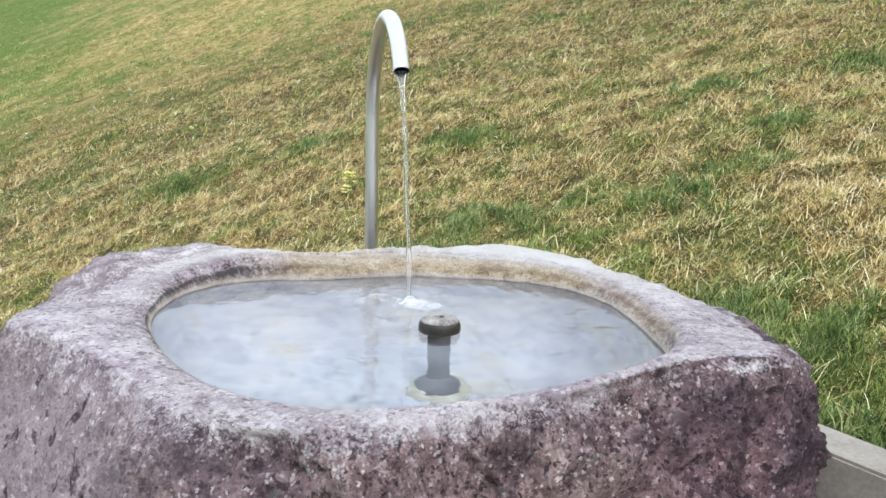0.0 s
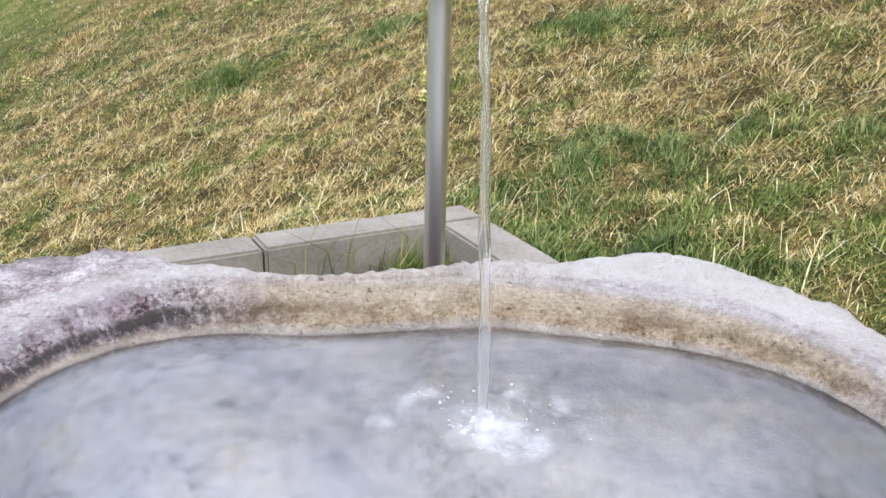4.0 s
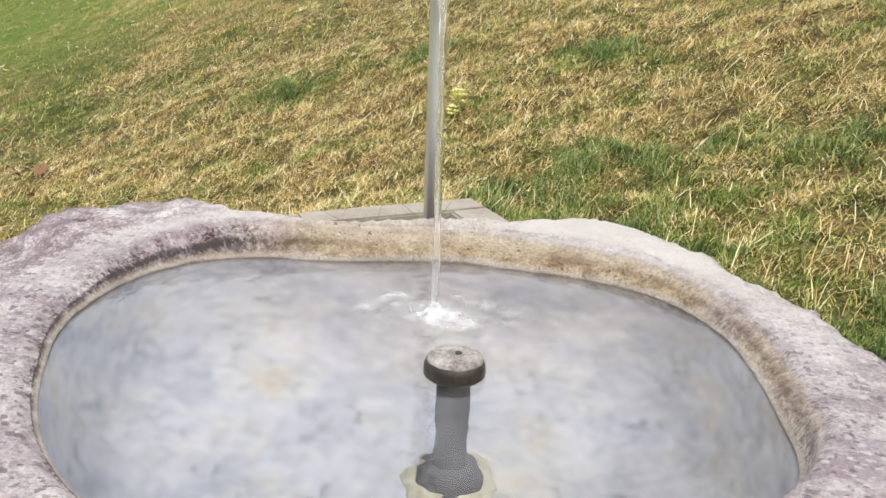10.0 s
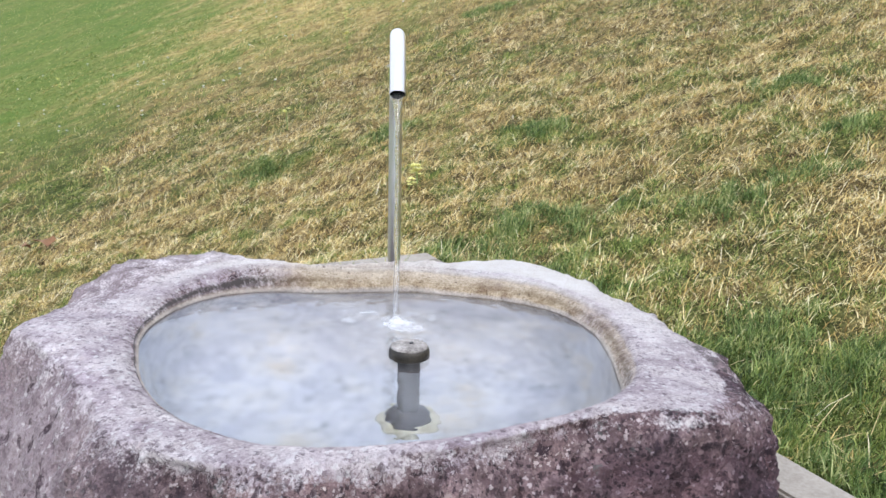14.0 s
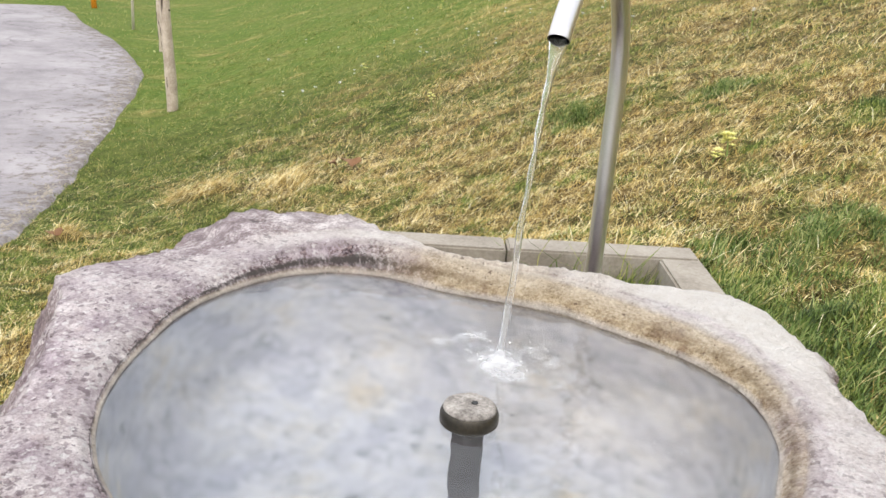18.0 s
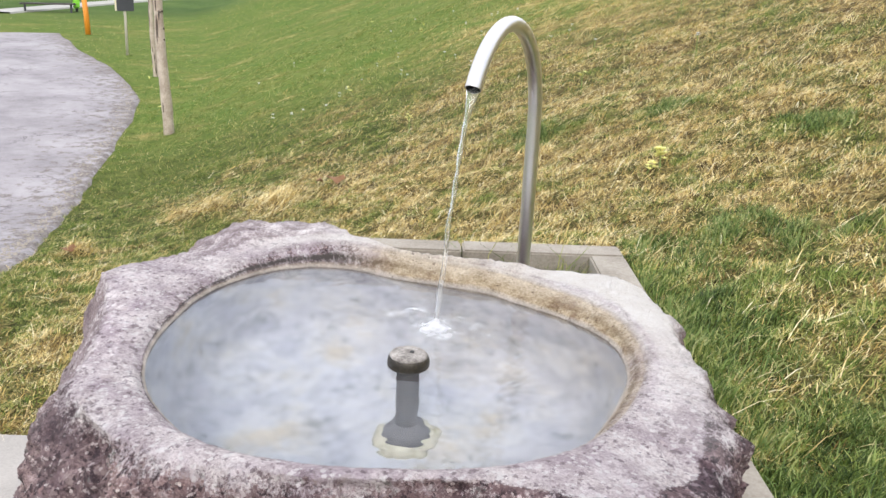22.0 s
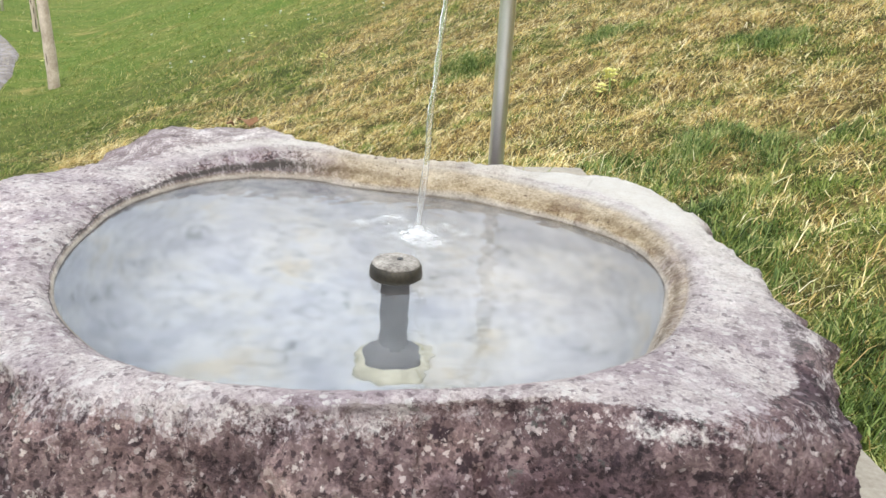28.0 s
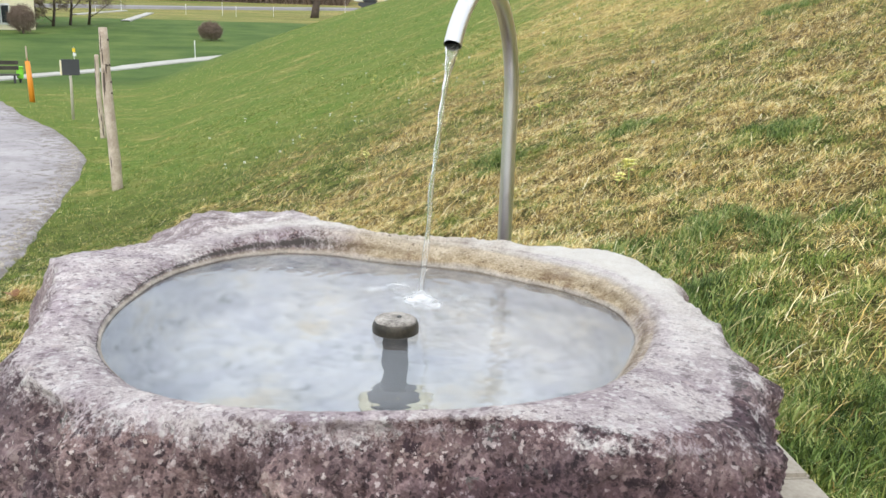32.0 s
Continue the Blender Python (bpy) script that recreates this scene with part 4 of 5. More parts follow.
def build_overflow():
    pipe = new("overflow_standpipe")
    pipe.location = (-0.003, 2.068, BED_Z)
    top = 0.828 - BED_Z
    tagged(pipe, "grey overflow standpipe with a tarnished brass cap", "standpipe")
    part("tube", lathe([(0.0275, 0.0), (0.0275, top + 0.003)], sides=32), GREY_PIPE, pipe, smooth=True)
    part("cap", lathe([(0.034, top - 0.004), (0.040, top - 0.002), (0.0465, top + 0.005), (0.050, top + 0.012), (0.0505, top + 0.017), (0.0495, top + 0.019), (0.0505, top + 0.021), (0.0500, top + 0.030), (0.048, top + 0.036), (0.0455, top + 0.040)], sides=44), CAP_METAL, pipe, "round tarnished brass cap", smooth=True)
    crown = lathe([(0.0462, top + 0.0385), (0.0445, top + 0.043), (0.041, top + 0.0455), (0.030, top + 0.0470), (0.016, top + 0.0465), (0.006, top + 0.046)], sides=44)
    for v in crown.verts:
        v.co.z += 0.0016 * noise.noise(v.co * 55.0)
    part("cap_top", crown, CAP_TOP, pipe, "pale limed top of the cap", smooth=True)
    part("collar", lathe([(0.054, 0.0), (0.057, 0.012), (0.056, 0.034), (0.050, 0.048), (0.036, 0.054), (0.029, 0.075)], sides=36), GREY_PIPE, pipe, smooth=True)
    part("collar_seam", lathe([(0.034, 0.0542), (0.035, 0.0575), (0.030, 0.060)], sides=36), LIME_RING, pipe, "pale limescale line on the collar", smooth=True)
    crust = lathe([(0.086, -0.006), (0.081, 0.012), (0.060, 0.020)], sides=56)
    for v in crust.verts:
        s = 1.0 + 0.24 * noise.noise(v.co * 22.0 + Vector((2, 5, 1)))
        v.co = (v.co.x * s, v.co.y * s, v.co.z)
    part("lime_ring", crust, LIME_RING, pipe, "yellowish limescale ring", smooth=True)
    # No opening here: a low near-black disc paints the shade of a hole.
    part("cap_hole_shade", lathe([(0.0060, top + 0.0455), (0.0052, top + 0.0478), (0.002, top + 0.0474)], (0.004, 0.008, 0.0), sides=14), BORE_SHADE, pipe, "small dark disc painting the shade of a cap hole")


build_overflow()

# ---- grass ----
EDGE_U = 0.0


def blades(name, x, y, length, width, lean, mat, label, segments=2, seed=0, comb=0.0):
    rng = np.random.RandomState(seed)
    n = len(x)
    z = land(x, y) - 0.004
    a = rng.uniform(0, 2 * np.pi, n)
    if comb:
        swirl = 3.2 * waves(x, y, 101, 0.13) + 1.6 * waves(x, y, 102, 0.45)
        a = np.where(rng.uniform(0, 1, n) < comb, swirl + rng.normal(0, 0.45, n), a)
    w = rng.uniform(0, 2 * np.pi, n)
    dx, dy = np.cos(a), np.sin(a)
    wx, wy = np.cos(w) * width / 2, np.sin(w) * width / 2
    l1, l2 = lean, np.minimum(lean + rng.uniform(0.2, 0.9, n), 1.75)
    rise = 0.29 * dx + 0.22 * dy
    h1, v1 = np.sin(l1) * length * 0.5, np.cos(l1) * length * 0.5
    h2, v2 = h1 + np.sin(l2) * length * 0.5, v1 + np.cos(l2) * length * 0.5
    base = np.stack([x, y, z], -1)
    mid = base + np.stack([dx * h1, dy * h1, v1 + rise * h1], -1)
    tip = base + np.stack([dx * h2, dy * h2, v2 + rise * h2], -1)
    side = np.stack([wx, wy, np.zeros(n)], -1)
    if segments == 2:
        verts = np.stack([base - side, base + side, mid + side * 0.85, mid - side * 0.85, tip], 1).reshape(-1, 3)
        o = np.arange(n)[:, None] * 5
        loops = np.concatenate([o + 0, o + 1, o + 2, o + 3, o + 3, o + 2, o + 4], 1).ravel()
        starts = (np.arange(n)[:, None] * 7 + np.array([0, 4])).ravel()
        totals = np.tile([4, 3], n)
    else:
        verts = np.stack([base - side, base + side, tip], 1).reshape(-1, 3)
        loops = np.arange(n * 3)
        starts, totals = np.arange(n) * 3, np.full(n, 3)
    me = bpy.data.meshes.new(name)
    me.vertices.add(len(verts))
    me.vertices.foreach_set("co", verts.astype(np.float32).ravel())
    me.loops.add(len(loops))
    me.loops.foreach_set("vertex_index", loops.astype(np.int32))
    me.polygons.add(len(starts))
    me.polygons.foreach_set("loop_start", starts.astype(np.int32))
    me.polygons.foreach_set("loop_total", totals.astype(np.int32))
    me.update(calc_edges=True)
    me.materials.append(mat)
    return tagged(new(name, me), label, "grass", kind="stuff")


def on_meadow(x, y):
    u, v = uv_of(x, y)
    built = (u < 0.035) & (u > -1.32) & (v > -0.035)
    built |= (u < 0.035) & (u > -3.05) & (v > 0.72)
    r, t = np.hypot(x - CX, y - CY), np.arctan2(y - CY, x - CX)
    built |= r < around(FOOT_R, t) + 0.01
    return ~built & ~on_road(x, y)


def scatter(n, r0, r1, power, seed):
    rng = np.random.RandomState(seed)
    r = (rng.uniform(0, 1, n) * (r1**power - r0**power) + r0**power) ** (1 / power)
    a = np.radians(rng.uniform(-26, 64, n))
    x, y = 0.7 - r * np.sin(a), 0.2 + r * np.cos(a)
    ok = on_meadow(x, y)
    return x[ok], y[ok], rng


def build_grass():
    for near, (r0, r1, n, power, scale, seg) in enumerate(((2.0, 9.0, 520000, 1.4, 1.0, 2), (8.6, 16.0, 380000, 1.3, 1.4, 1), (15.0, 40.0, 240000, 1.2, 2.0, 1), (2.0, 6.5, 420000, 1.5, 0.9, 1))):
        x, y, rng = scatter(n, r0, r1, power, 40 + near)
        clump = waves(x, y, 55, 0.07 * scale)
        keep = (flat_field(x, y) < rng.uniform(0, 0.6, len(x))) & (clump > rng.uniform(-1.2, -0.1, len(x))) & (0.75 * hollow(x, y) < rng.uniform(0, 1, len(x)))
        x, y, clump = x[keep], y[keep], clump[keep]
        g = greenness(x, y)
        green = rng.uniform(0, 1, len(x)) < g * 0.95
        west = rng.uniform(-1.4, 1.4, len(x)) + x + 3.6 + 0.25 * (y - 5) < 0
        u, v = uv_of(x, y)
        lush = np.exp(-(np.maximum(u, 0) / 0.6) ** 2) * (v > 0.1) * (u > 0)
        tuft = np.clip(waves(x, y, 77, 0.14) * 0.6 + 0.75, 0.3, 1.6)
        for pick, name, mat, label in ((~green, "dry_grass", STRAW, "flattened dry straw-coloured grass on the slope"), (green & ~west, "green_grass", GREEN, "short fresh green grass on the slope"), (green & west, "meadow_sward", SWARD, "short bright green meadow grass beside the lane")):
            s, m = pick, pick.sum()
            if mat is not STRAW:
                length, lean, width = (rng.uniform(0.014, 0.045, m) * tuft[s] + 0.025 * lush[s] * rng.uniform(0, 1, m)) * scale**0.5, rng.uniform(0.1, 0.75 if near in (1, 2) else 1.1, m), rng.uniform(0.0026, 0.0052, m) * scale
            else:
                length = rng.uniform(0.014, 0.055, m) * np.where(rng.uniform(0, 1, m) < 0.10, 2.0, 1.0) * scale**0.3 * (0.75 if near in (1, 2) else 1.0)
                lean, width = rng.uniform(0.5, 1.45, m) * (0.55 if near in (1, 2) else 1.0) - 0.2 * np.clip(clump[s], -1, 1), rng.uniform(0.0021, 0.0044, m) * scale
            if m:
                blades(name, x[s], y[s], length, width, lean, mat, label, seg, seed=90 + near, comb=0.15 if mat is STRAW else 0.0)


build_grass()


def build_tussocks():
    """Upright green clumps standing out of the matted slope."""
    rng = np.random.RandomState(81)
    for k, (tx, ty, rx, ry, a) in enumerate(TUFTS):
        n = int(1900 * a * (rx * ry / 0.05) ** 0.5)
        cx, cy = tx + rng.normal(0, 0.5 * rx, 26), ty + rng.normal(0, 0.5 * ry, 26)
        c = rng.randint(0, 26, n)
        x, y = cx[c] + rng.normal(0, 0.022, n), cy[c] + rng.normal(0, 0.022, n)
        ok = on_meadow(x, y)
        m = int(ok.sum())
        blades("grass_tussock", x[ok], y[ok], rng.uniform(0.025, 0.075, m), rng.uniform(0.0022, 0.0044, m), rng.uniform(0.05, 0.85, m), FRESH, "green grass tussock in the dry slope", 2, 82 + k)


build_tussocks()


def build_straw_strands():
    """Long pale stems lying tangled on the slope."""
    rng = np.random.RandomState(91)
    x, y, _ = scatter(30000, 2.0, 8.5, 1.4, 92)
    g = greenness(x, y)
    keep = (rng.uniform(0, 1, len(x)) < 1.05 - 0.8 * g) & (waves(x, y, 66, 0.2) > rng.uniform(-0.6, 0.9, len(x)))
    x, y = x[keep], y[keep]
    m = len(x)
    ob = blades("straw_strands", x, y, rng.uniform(0.06, 0.19, m), rng.uniform(0.0018, 0.0034, m), rng.uniform(1.1, 1.5, m), STRAND, "long pale straw stems lying tangled on the slope", 2, 93)
    ob.data.transform(Matrix.Translation((0, 0, 0.016)))


build_straw_strands()


def build_wall_grass():
    """Long lush blades in tufts along the outside of the side wall."""
    rng = np.random.RandomState(71)
    n = 12000
    tufts = 220
    tu, tv = np.abs(rng.normal(0.02, 0.17, tufts)) + 0.04, rng.uniform(-0.15, 3.6, tufts)
    k = rng.randint(0, tufts, n)
    u, v = tu[k] + rng.normal(0, 0.035, n), tv[k] + rng.normal(0, 0.035, n)
    x, y = CORNER[0] + u * U[0] + v * V[0], CORNER[1] + u * U[1] + v * V[1]
    ok = (u > 0.03) & (rng.uniform(0, 1, n) < np.exp(-(u / 0.55) ** 2) + 0.15)
    x, y, k = x[ok], y[ok], k[ok]
    size = rng.uniform(0.6, 1.25, tufts)[k]
    m = len(x)
    blades("wall_side_grass", x, y, rng.uniform(0.03, 0.085, m) * size, rng.uniform(0.0028, 0.0058, m), rng.uniform(0.05, 0.75, m), FRESH, "long fresh green grass along the concrete wall", 2, 72)


build_wall_grass()


def build_hay_heap(hx, hy, r, n, seed):
    rng = np.random.RandomState(seed)
    x, y = hx + rng.normal(0, 0.5 * r, n), hy + rng.normal(0, 0.4 * r, n)
    ob = blades("hay_heap", x, y, rng.uniform(0.04, 0.16, n), rng.uniform(0.002, 0.0045, n), rng.uniform(0.7, 1.5, n), STRAW, "small heap of raked dry hay", 2, seed)
    ob.data.transform(Matrix.Translation((0, 0, 0.012)))


for hx, hy, r, n, seed in ((-3.52, 5.24, 0.26, 800, 1), (-4.1, 5.16, 0.20, 450, 2), (-4.4, 5.08, 0.18, 400, 3), (-4.35, 4.10, 0.14, 350, 4)):
    build_hay_heap(hx, hy, r, n, seed)


def build_corner_tuft():
    rng = np.random.RandomState(61)
    n = 700
    u, v = rng.uniform(-0.34, -0.14, n), 0.14 + np.abs(rng.normal(0, 0.12, n))
    p = np.array([at_uv(a, b) for a, b in zip(u, v)])
    blades("green_grass", p[:, 0], p[:, 1], rng.uniform(0.07, 0.22, n), rng.uniform(0.003, 0.006, n), rng.uniform(0.05, 0.45, n), GREEN, "dark green grass tuft growing inside the wall corner", 2, 62)
    n = 26
    u, v = rng.uniform(-0.62, -0.2, n), rng.uniform(0.135, 0.16, n)
    p = np.array([at_uv(a, b) for a, b in zip(u, v)])
    blades("green_grass", p[:, 0], p[:, 1], rng.uniform(0.25, 0.4, n), rng.uniform(0.003, 0.005, n), rng.uniform(0.0, 0.35, n), GREEN, "long thin grass blades leaning on the concrete wall", 2, 63)


build_corner_tuft()


def build_road():
    t = np.linspace(0, 1, 60)
    k = np.linspace(0, len(ROAD_X) - 1, 60)
    ex, ey = np.interp(k, range(len(ROAD_X)), ROAD_X), np.interp(k, range(len(ROAD_Y)), ROAD_Y)
    for _ in range(3):
        ex[1:-1], ey[1:-1] = (ex[:-2] + 2 * ex[1:-1] + ex[2:]) / 4, (ey[:-2] + 2 * ey[1:-1] + ey[2:]) / 4
    tx, ty = np.gradient(ex), np.gradient(ey)
    ln = np.hypot(tx, ty)
    nx, ny = ty / ln, -tx / ln
    rows = []
    for s in np.concatenate([[-0.12, -0.02], np.linspace(0.04, 3.4, 10)]):
        jag = 0.035 * waves(ex, ey, 9, 0.3) * (s < 0.05)
        x, y = ex + nx * (s + jag), ey + ny * (s + jag)
        rows.append(np.stack([x, y, land(x, y) + (-0.06 if s < -0.1 else 0.03 + 0.02 * min(max(s, 0), 1))], -1))
    v = np.concatenate(rows)
    idx = np.arange(12 * 60).reshape(12, 60)
    faces = np.stack([idx[:-1, :-1], idx[:-1, 1:], idx[1:, 1:], idx[1:, :-1]], -1).reshape(-1, 4)
    road = mesh_object("road", v, faces, ASPHALT, smooth=True)
    att = road.data.attributes.new("verge", "FLOAT", "POINT")
    att.data.foreach_set("value", np.repeat([1, 1, 0.85, 0.45, 0.2, 0.05, 0, 0, 0.1, 0.3, 0.6, 1], 60).astype(np.float32))
    tagged(road, "narrow pale asphalt lane curving past the meadow", "road", kind="structure")
    rng = np.random.RandomState(17)
    m = 1000
    at = rng.uniform(0.28, 1.0, m) * 59
    s = np.abs(rng.normal(0.0, 0.10, m)) + 0.01
    i0 = at.astype(int).clip(0, 58)
    f = at - i0
    x, y = ex[i0] * (1 - f) + ex[i0 + 1] * f + nx[i0] * s, ey[i0] * (1 - f) + ey[i0 + 1] * f + ny[i0] * s
    z = land(x, y) + 0.032 + 0.02 * np.clip(s, 0, 1)
    verts, faces = [], []
    for k in range(m):
        r = rng.uniform(0.006, 0.019)
        ring = [(x[k] + r * rng.uniform(0.7, 1.2) * math.cos(q), y[k] + r * rng.uniform(0.7, 1.2) * math.sin(q), z[k] + rng.uniform(-0.2, 0.2) * r) for q in (0.3, 1.6, 2.9, 4.2, 5.4)]
        o = len(verts)
        verts += ring + [(x[k], y[k], z[k] + r * rng.uniform(0.5, 0.9))]
        faces += [(o + q, o + (q + 1) % 5, o + 5) for q in range(5)]
    tagged(mesh_object("gravel", verts, faces, CONCRETE), "loose grit along the crumbling lane edge", "gravel", kind="stuff")


build_road()

# ---- splash and ripples where the jet lands ----
def build_splash():
    n, m = 96, 26
    th = np.linspace(0, 2 * np.pi, n, endpoint=False)
    verts, froth = [], []
    for k in range(m):
        r = 0.004 + 0.16 * k / (m - 1)
        x, y = r * np.cos(th), r * np.sin(th)
        lobes = sum(w * np.exp(-(((th - a + np.pi) % (2 * np.pi) - np.pi) / 0.34) ** 2) * np.exp(-((r - q) / 0.020) ** 2) for a, q, w in ((0.5, 0.105, 0.8), (1.1, 0.07, 0.6), (2.8, 0.10, 0.9), (3.4, 0.125, 0.6), (5.6, 0.085, 0.7), (4.9, 0.055, 0.5), (0.0, 0.14, 0.5)))
        f = 0.85 * np.exp(-(((x - 0.008) ** 2 + (y + 0.022) ** 2) / 0.056**2)) + 0.66 * lobes
        h = 0.003 + 0.012 * np.exp(-((r / 0.02) ** 2)) + 0.006 * lobes + 0.003 * f * np.sin(70 * x + 95 * y)
        verts.append(np.stack([x, y, h], -1))
        froth.append(f)
    idx = np.arange(m * n).reshape(m, n)
    nxt = np.roll(idx, -1, 1)
    faces = [tuple(f) for f in np.stack([idx[:-1], idx[1:], nxt[1:], nxt[:-1]], -1).reshape(-1, 4)] + [tuple(idx[0])]
    ob = mesh_object("splash", np.concatenate(verts), faces, FOAM, smooth=True)
    ob.location = (-0.085, 2.30, WATER_Z)
    att = ob.data.attributes.new("froth", "FLOAT", "POINT")
    att.data.foreach_set("value", np.concatenate(froth).astype(np.float32))
    tagged(ob, "white splash where the stream meets the water", "splash", kind="stuff")
    rng = random.Random(5)
    bm = bmesh.new()
    for k in range(46):
        far = abs(rng.gauss(0, 0.042))
        a = rng.uniform(0, 6.283)
        size = rng.uniform(0.0016, 0.0042) * (1.2 if far < 0.04 else 0.7)
        place = Matrix.Translation((-0.082 + far * math.cos(a), 2.288 + far * math.sin(a), WATER_Z + 0.002)) @ Matrix.Diagonal((1, 1, 0.6, 1))
        bmesh.ops.create_icosphere(bm, subdivisions=1, radius=size, matrix=place)
    for k in range(26):
        far, a = rng.uniform(0.01, 0.09), rng.uniform(0, 6.283)
        bmesh.ops.create_icosphere(bm, subdivisions=1, radius=rng.uniform(0.001, 0.0022), matrix=Matrix.Translation((-0.085 + far * math.cos(a), 2.30 + far * math.sin(a), WATER_Z + rng.uniform(0.004, 0.035))))
    tagged(part("water_bubbles", bm, BUBBLE, smooth=True), "bubbles and droplets thrown up by the stream", "bubbles", kind="stuff")


build_splash()

# ---- far ground: lane, road, posts, house, trees ----
PATH_GREY = mottled("pale_gravel_path", (0.36, 0.35, 0.32), (0.48, 0.47, 0.43), 0.6, 9.0, 0.9)
SIGN_GREY = mottled("dark_grey_board", (0.035, 0.037, 0.042), (0.06, 0.063, 0.07), 3.0, 40.0, 0.6)
ORANGE = mottled("orange_marker_paint", (0.70, 0.22, 0.02), (0.85, 0.32, 0.03), 4.0, 40.0, 0.5)
LIME_GREEN = mottled("bright_green_plastic", (0.20, 0.62, 0.04), (0.28, 0.75, 0.07), 4.0, 40.0, 0.45)
YELLOW = mottled("yellow_sign_paint", (0.75, 0.50, 0.03), (0.85, 0.62, 0.05), 4.0, 40.0, 0.5)
WHITE = mottled("white_paint", (0.72, 0.72, 0.70), (0.82, 0.82, 0.80), 2.0, 40.0, 0.6)
CREAM = mottled("cream_house_render", (0.72, 0.66, 0.46), (0.80, 0.74, 0.54), 0.5, 8.0, 0.9)
ROOF = mottled("brown_roof_tiles", (0.16, 0.09, 0.06), (0.26, 0.15, 0.10), 1.0, 8.0, 0.9)
GLASS_DARK = mottled("dark_window_glass", (0.03, 0.035, 0.04), (0.06, 0.065, 0.07), 1.0, 8.0, 0.1)
BARK = mottled("grey_brown_bark", (0.045, 0.033, 0.026), (0.12, 0.09, 0.07), 4.0, 40.0, 0.9)
TWIG = blade_material("bare_twigs", ((0.0, (0.08, 0.058, 0.046)), (0.5, (0.19, 0.14, 0.112)), (1.0, (0.34, 0.26, 0.21))), 0.9)
DARK_SLAT = mottled("dark_bench_wood", (0.03, 0.026, 0.022), (0.07, 0.06, 0.05), 4.0, 30.0, 0.7)
FAR_ROAD = mottled("grey_tarmac", (0.20, 0.19, 0.19), (0.28, 0.27, 0.27), 0.3, 6.0, 0.9)
EYE_X, EYE_Y = 1.0, 0.5


def bearing(azimuth, distance, lift=0.0):
    """A place on the land by its bearing, west of north, from the forecourt."""
    x, y = EYE_X - distance * math.sin(radians(azimuth)), EYE_Y + distance * math.cos(radians(azimuth))
    return Vector((x, y, float(land(x, y)) + lift))


def strip(name, ends, width, mat, label, category, lift=0.05, steps=40):
    """A flat band laid on the land along a line of places."""
    px, py = [p[0] for p in ends], [p[1] for p in ends]
    k = np.linspace(0, len(ends) - 1, steps)
    ex, ey = np.interp(k, range(len(ends)), px), np.interp(k, range(len(ends)), py)
    tx, ty = np.gradient(ex), np.gradient(ey)
    ln = np.hypot(tx, ty)
    rows = []
    for s in (-0.56, -0.5, 0.0, 0.5, 0.56):
        x, y = ex - ty / ln * width * s, ey + tx / ln * width * s
        rows.append(np.stack([x, y, land(x, y) + (lift if abs(s) < 0.55 else -0.1)], -1))
    idx = np.arange(5 * steps).reshape(5, steps)
    faces = np.stack([idx[:-1, :-1], idx[:-1, 1:], idx[1:, 1:], idx[1:, :-1]], -1).reshape(-1, 4)
    tagged(mesh_object(name, np.concatenate(rows), faces, mat), label, category, kind="structure")


strip("path", [(-27.0, 17.0), (-28.5, 20.2), (-29.9, 23.0), (-31.2, 25.9), (-33.6, 30.4), (-34.4, 33.8), (-36, 42)], 1.05, PATH_GREY, "pale gravel path crossing the low meadow", "path")
strip("road_far", [bearing(75, 112), bearing(56, 122), bearing(47, 131), bearing(37, 149), bearing(25, 175)], 5.0, FAR_ROAD, "grey main road beyond the meadow", "road", 0.3)
strip("path_short_1", [(-79.7, 63.1), (-88.6, 77.2)], 0.7, PATH_GREY, "short pale path on the far meadow", "path", 0.1, 8)
strip("path_short_2", [(-68.1, 59.7), (-82.4, 75.5)], 0.8, PATH_GREY, "short pale path on the far meadow", "path", 0.1, 8)


def build_fence_post(place, height, radius, lean, label):
    rng = random.Random(int(height * 100))
    post = new("fence_post")
    post.location = place
    tagged(post, label, "post", group="fence posts")
    pts, radii = [], []
    for k in range(16):
        s = k / 15
        pts.append((lean * s * height + 0.012 * math.sin(5 * s), 0.012 * math.sin(7 * s + 1), s * height - 0.1 * (1 - s)))
        radii.append(radius * (1.12 - 0.32 * s) * rng.uniform(0.94, 1.06))
    part("shaft", tube(pts, radii, 14), WOOD, post, smooth=True)
    for k in range(9):
        s, a = rng.uniform(0.05, 0.9), rng.uniform(-2.6, -0.4)
        strip_pts = [(lean * q * height + 0.012 * math.sin(5 * q) + radius * 0.93 * (1.12 - 0.32 * q) * math.cos(a), 0.012 * math.sin(7 * q + 1) + radius * 0.93 * (1.12 - 0.32 * q) * math.sin(a), q * height - 0.1 * (1 - q)) for q in np.linspace(s, min(0.99, s + rng.uniform(0.06, 0.2)), 5)]
        part("bark_strip", tube(strip_pts, [0.002, 0.008, 0.010, 0.007, 0.002], 7), BARK, post, "dark strip of old bark", smooth=True)
    for k in range(8):
        s = rng.uniform(0.15, 0.95)
        a = rng.uniform(0, 6.28)
        bm = bmesh.new()
        bmesh.ops.create_icosphere(bm, subdivisions=1, radius=radius * 0.24, matrix=Matrix.Translation((lean * s * height + radius * 0.85 * math.cos(a), radius * 0.85 * math.sin(a), s * height)))
        part("knot", bm, BARK, post, "dark branch knot", smooth=True)
    return post


build_fence_post(Vector((-8.05, 8.00, float(land(-8.05, 8.00)))), 1.95, 0.064, -0.040, "tall weathered debarked wooden post beside the lane")
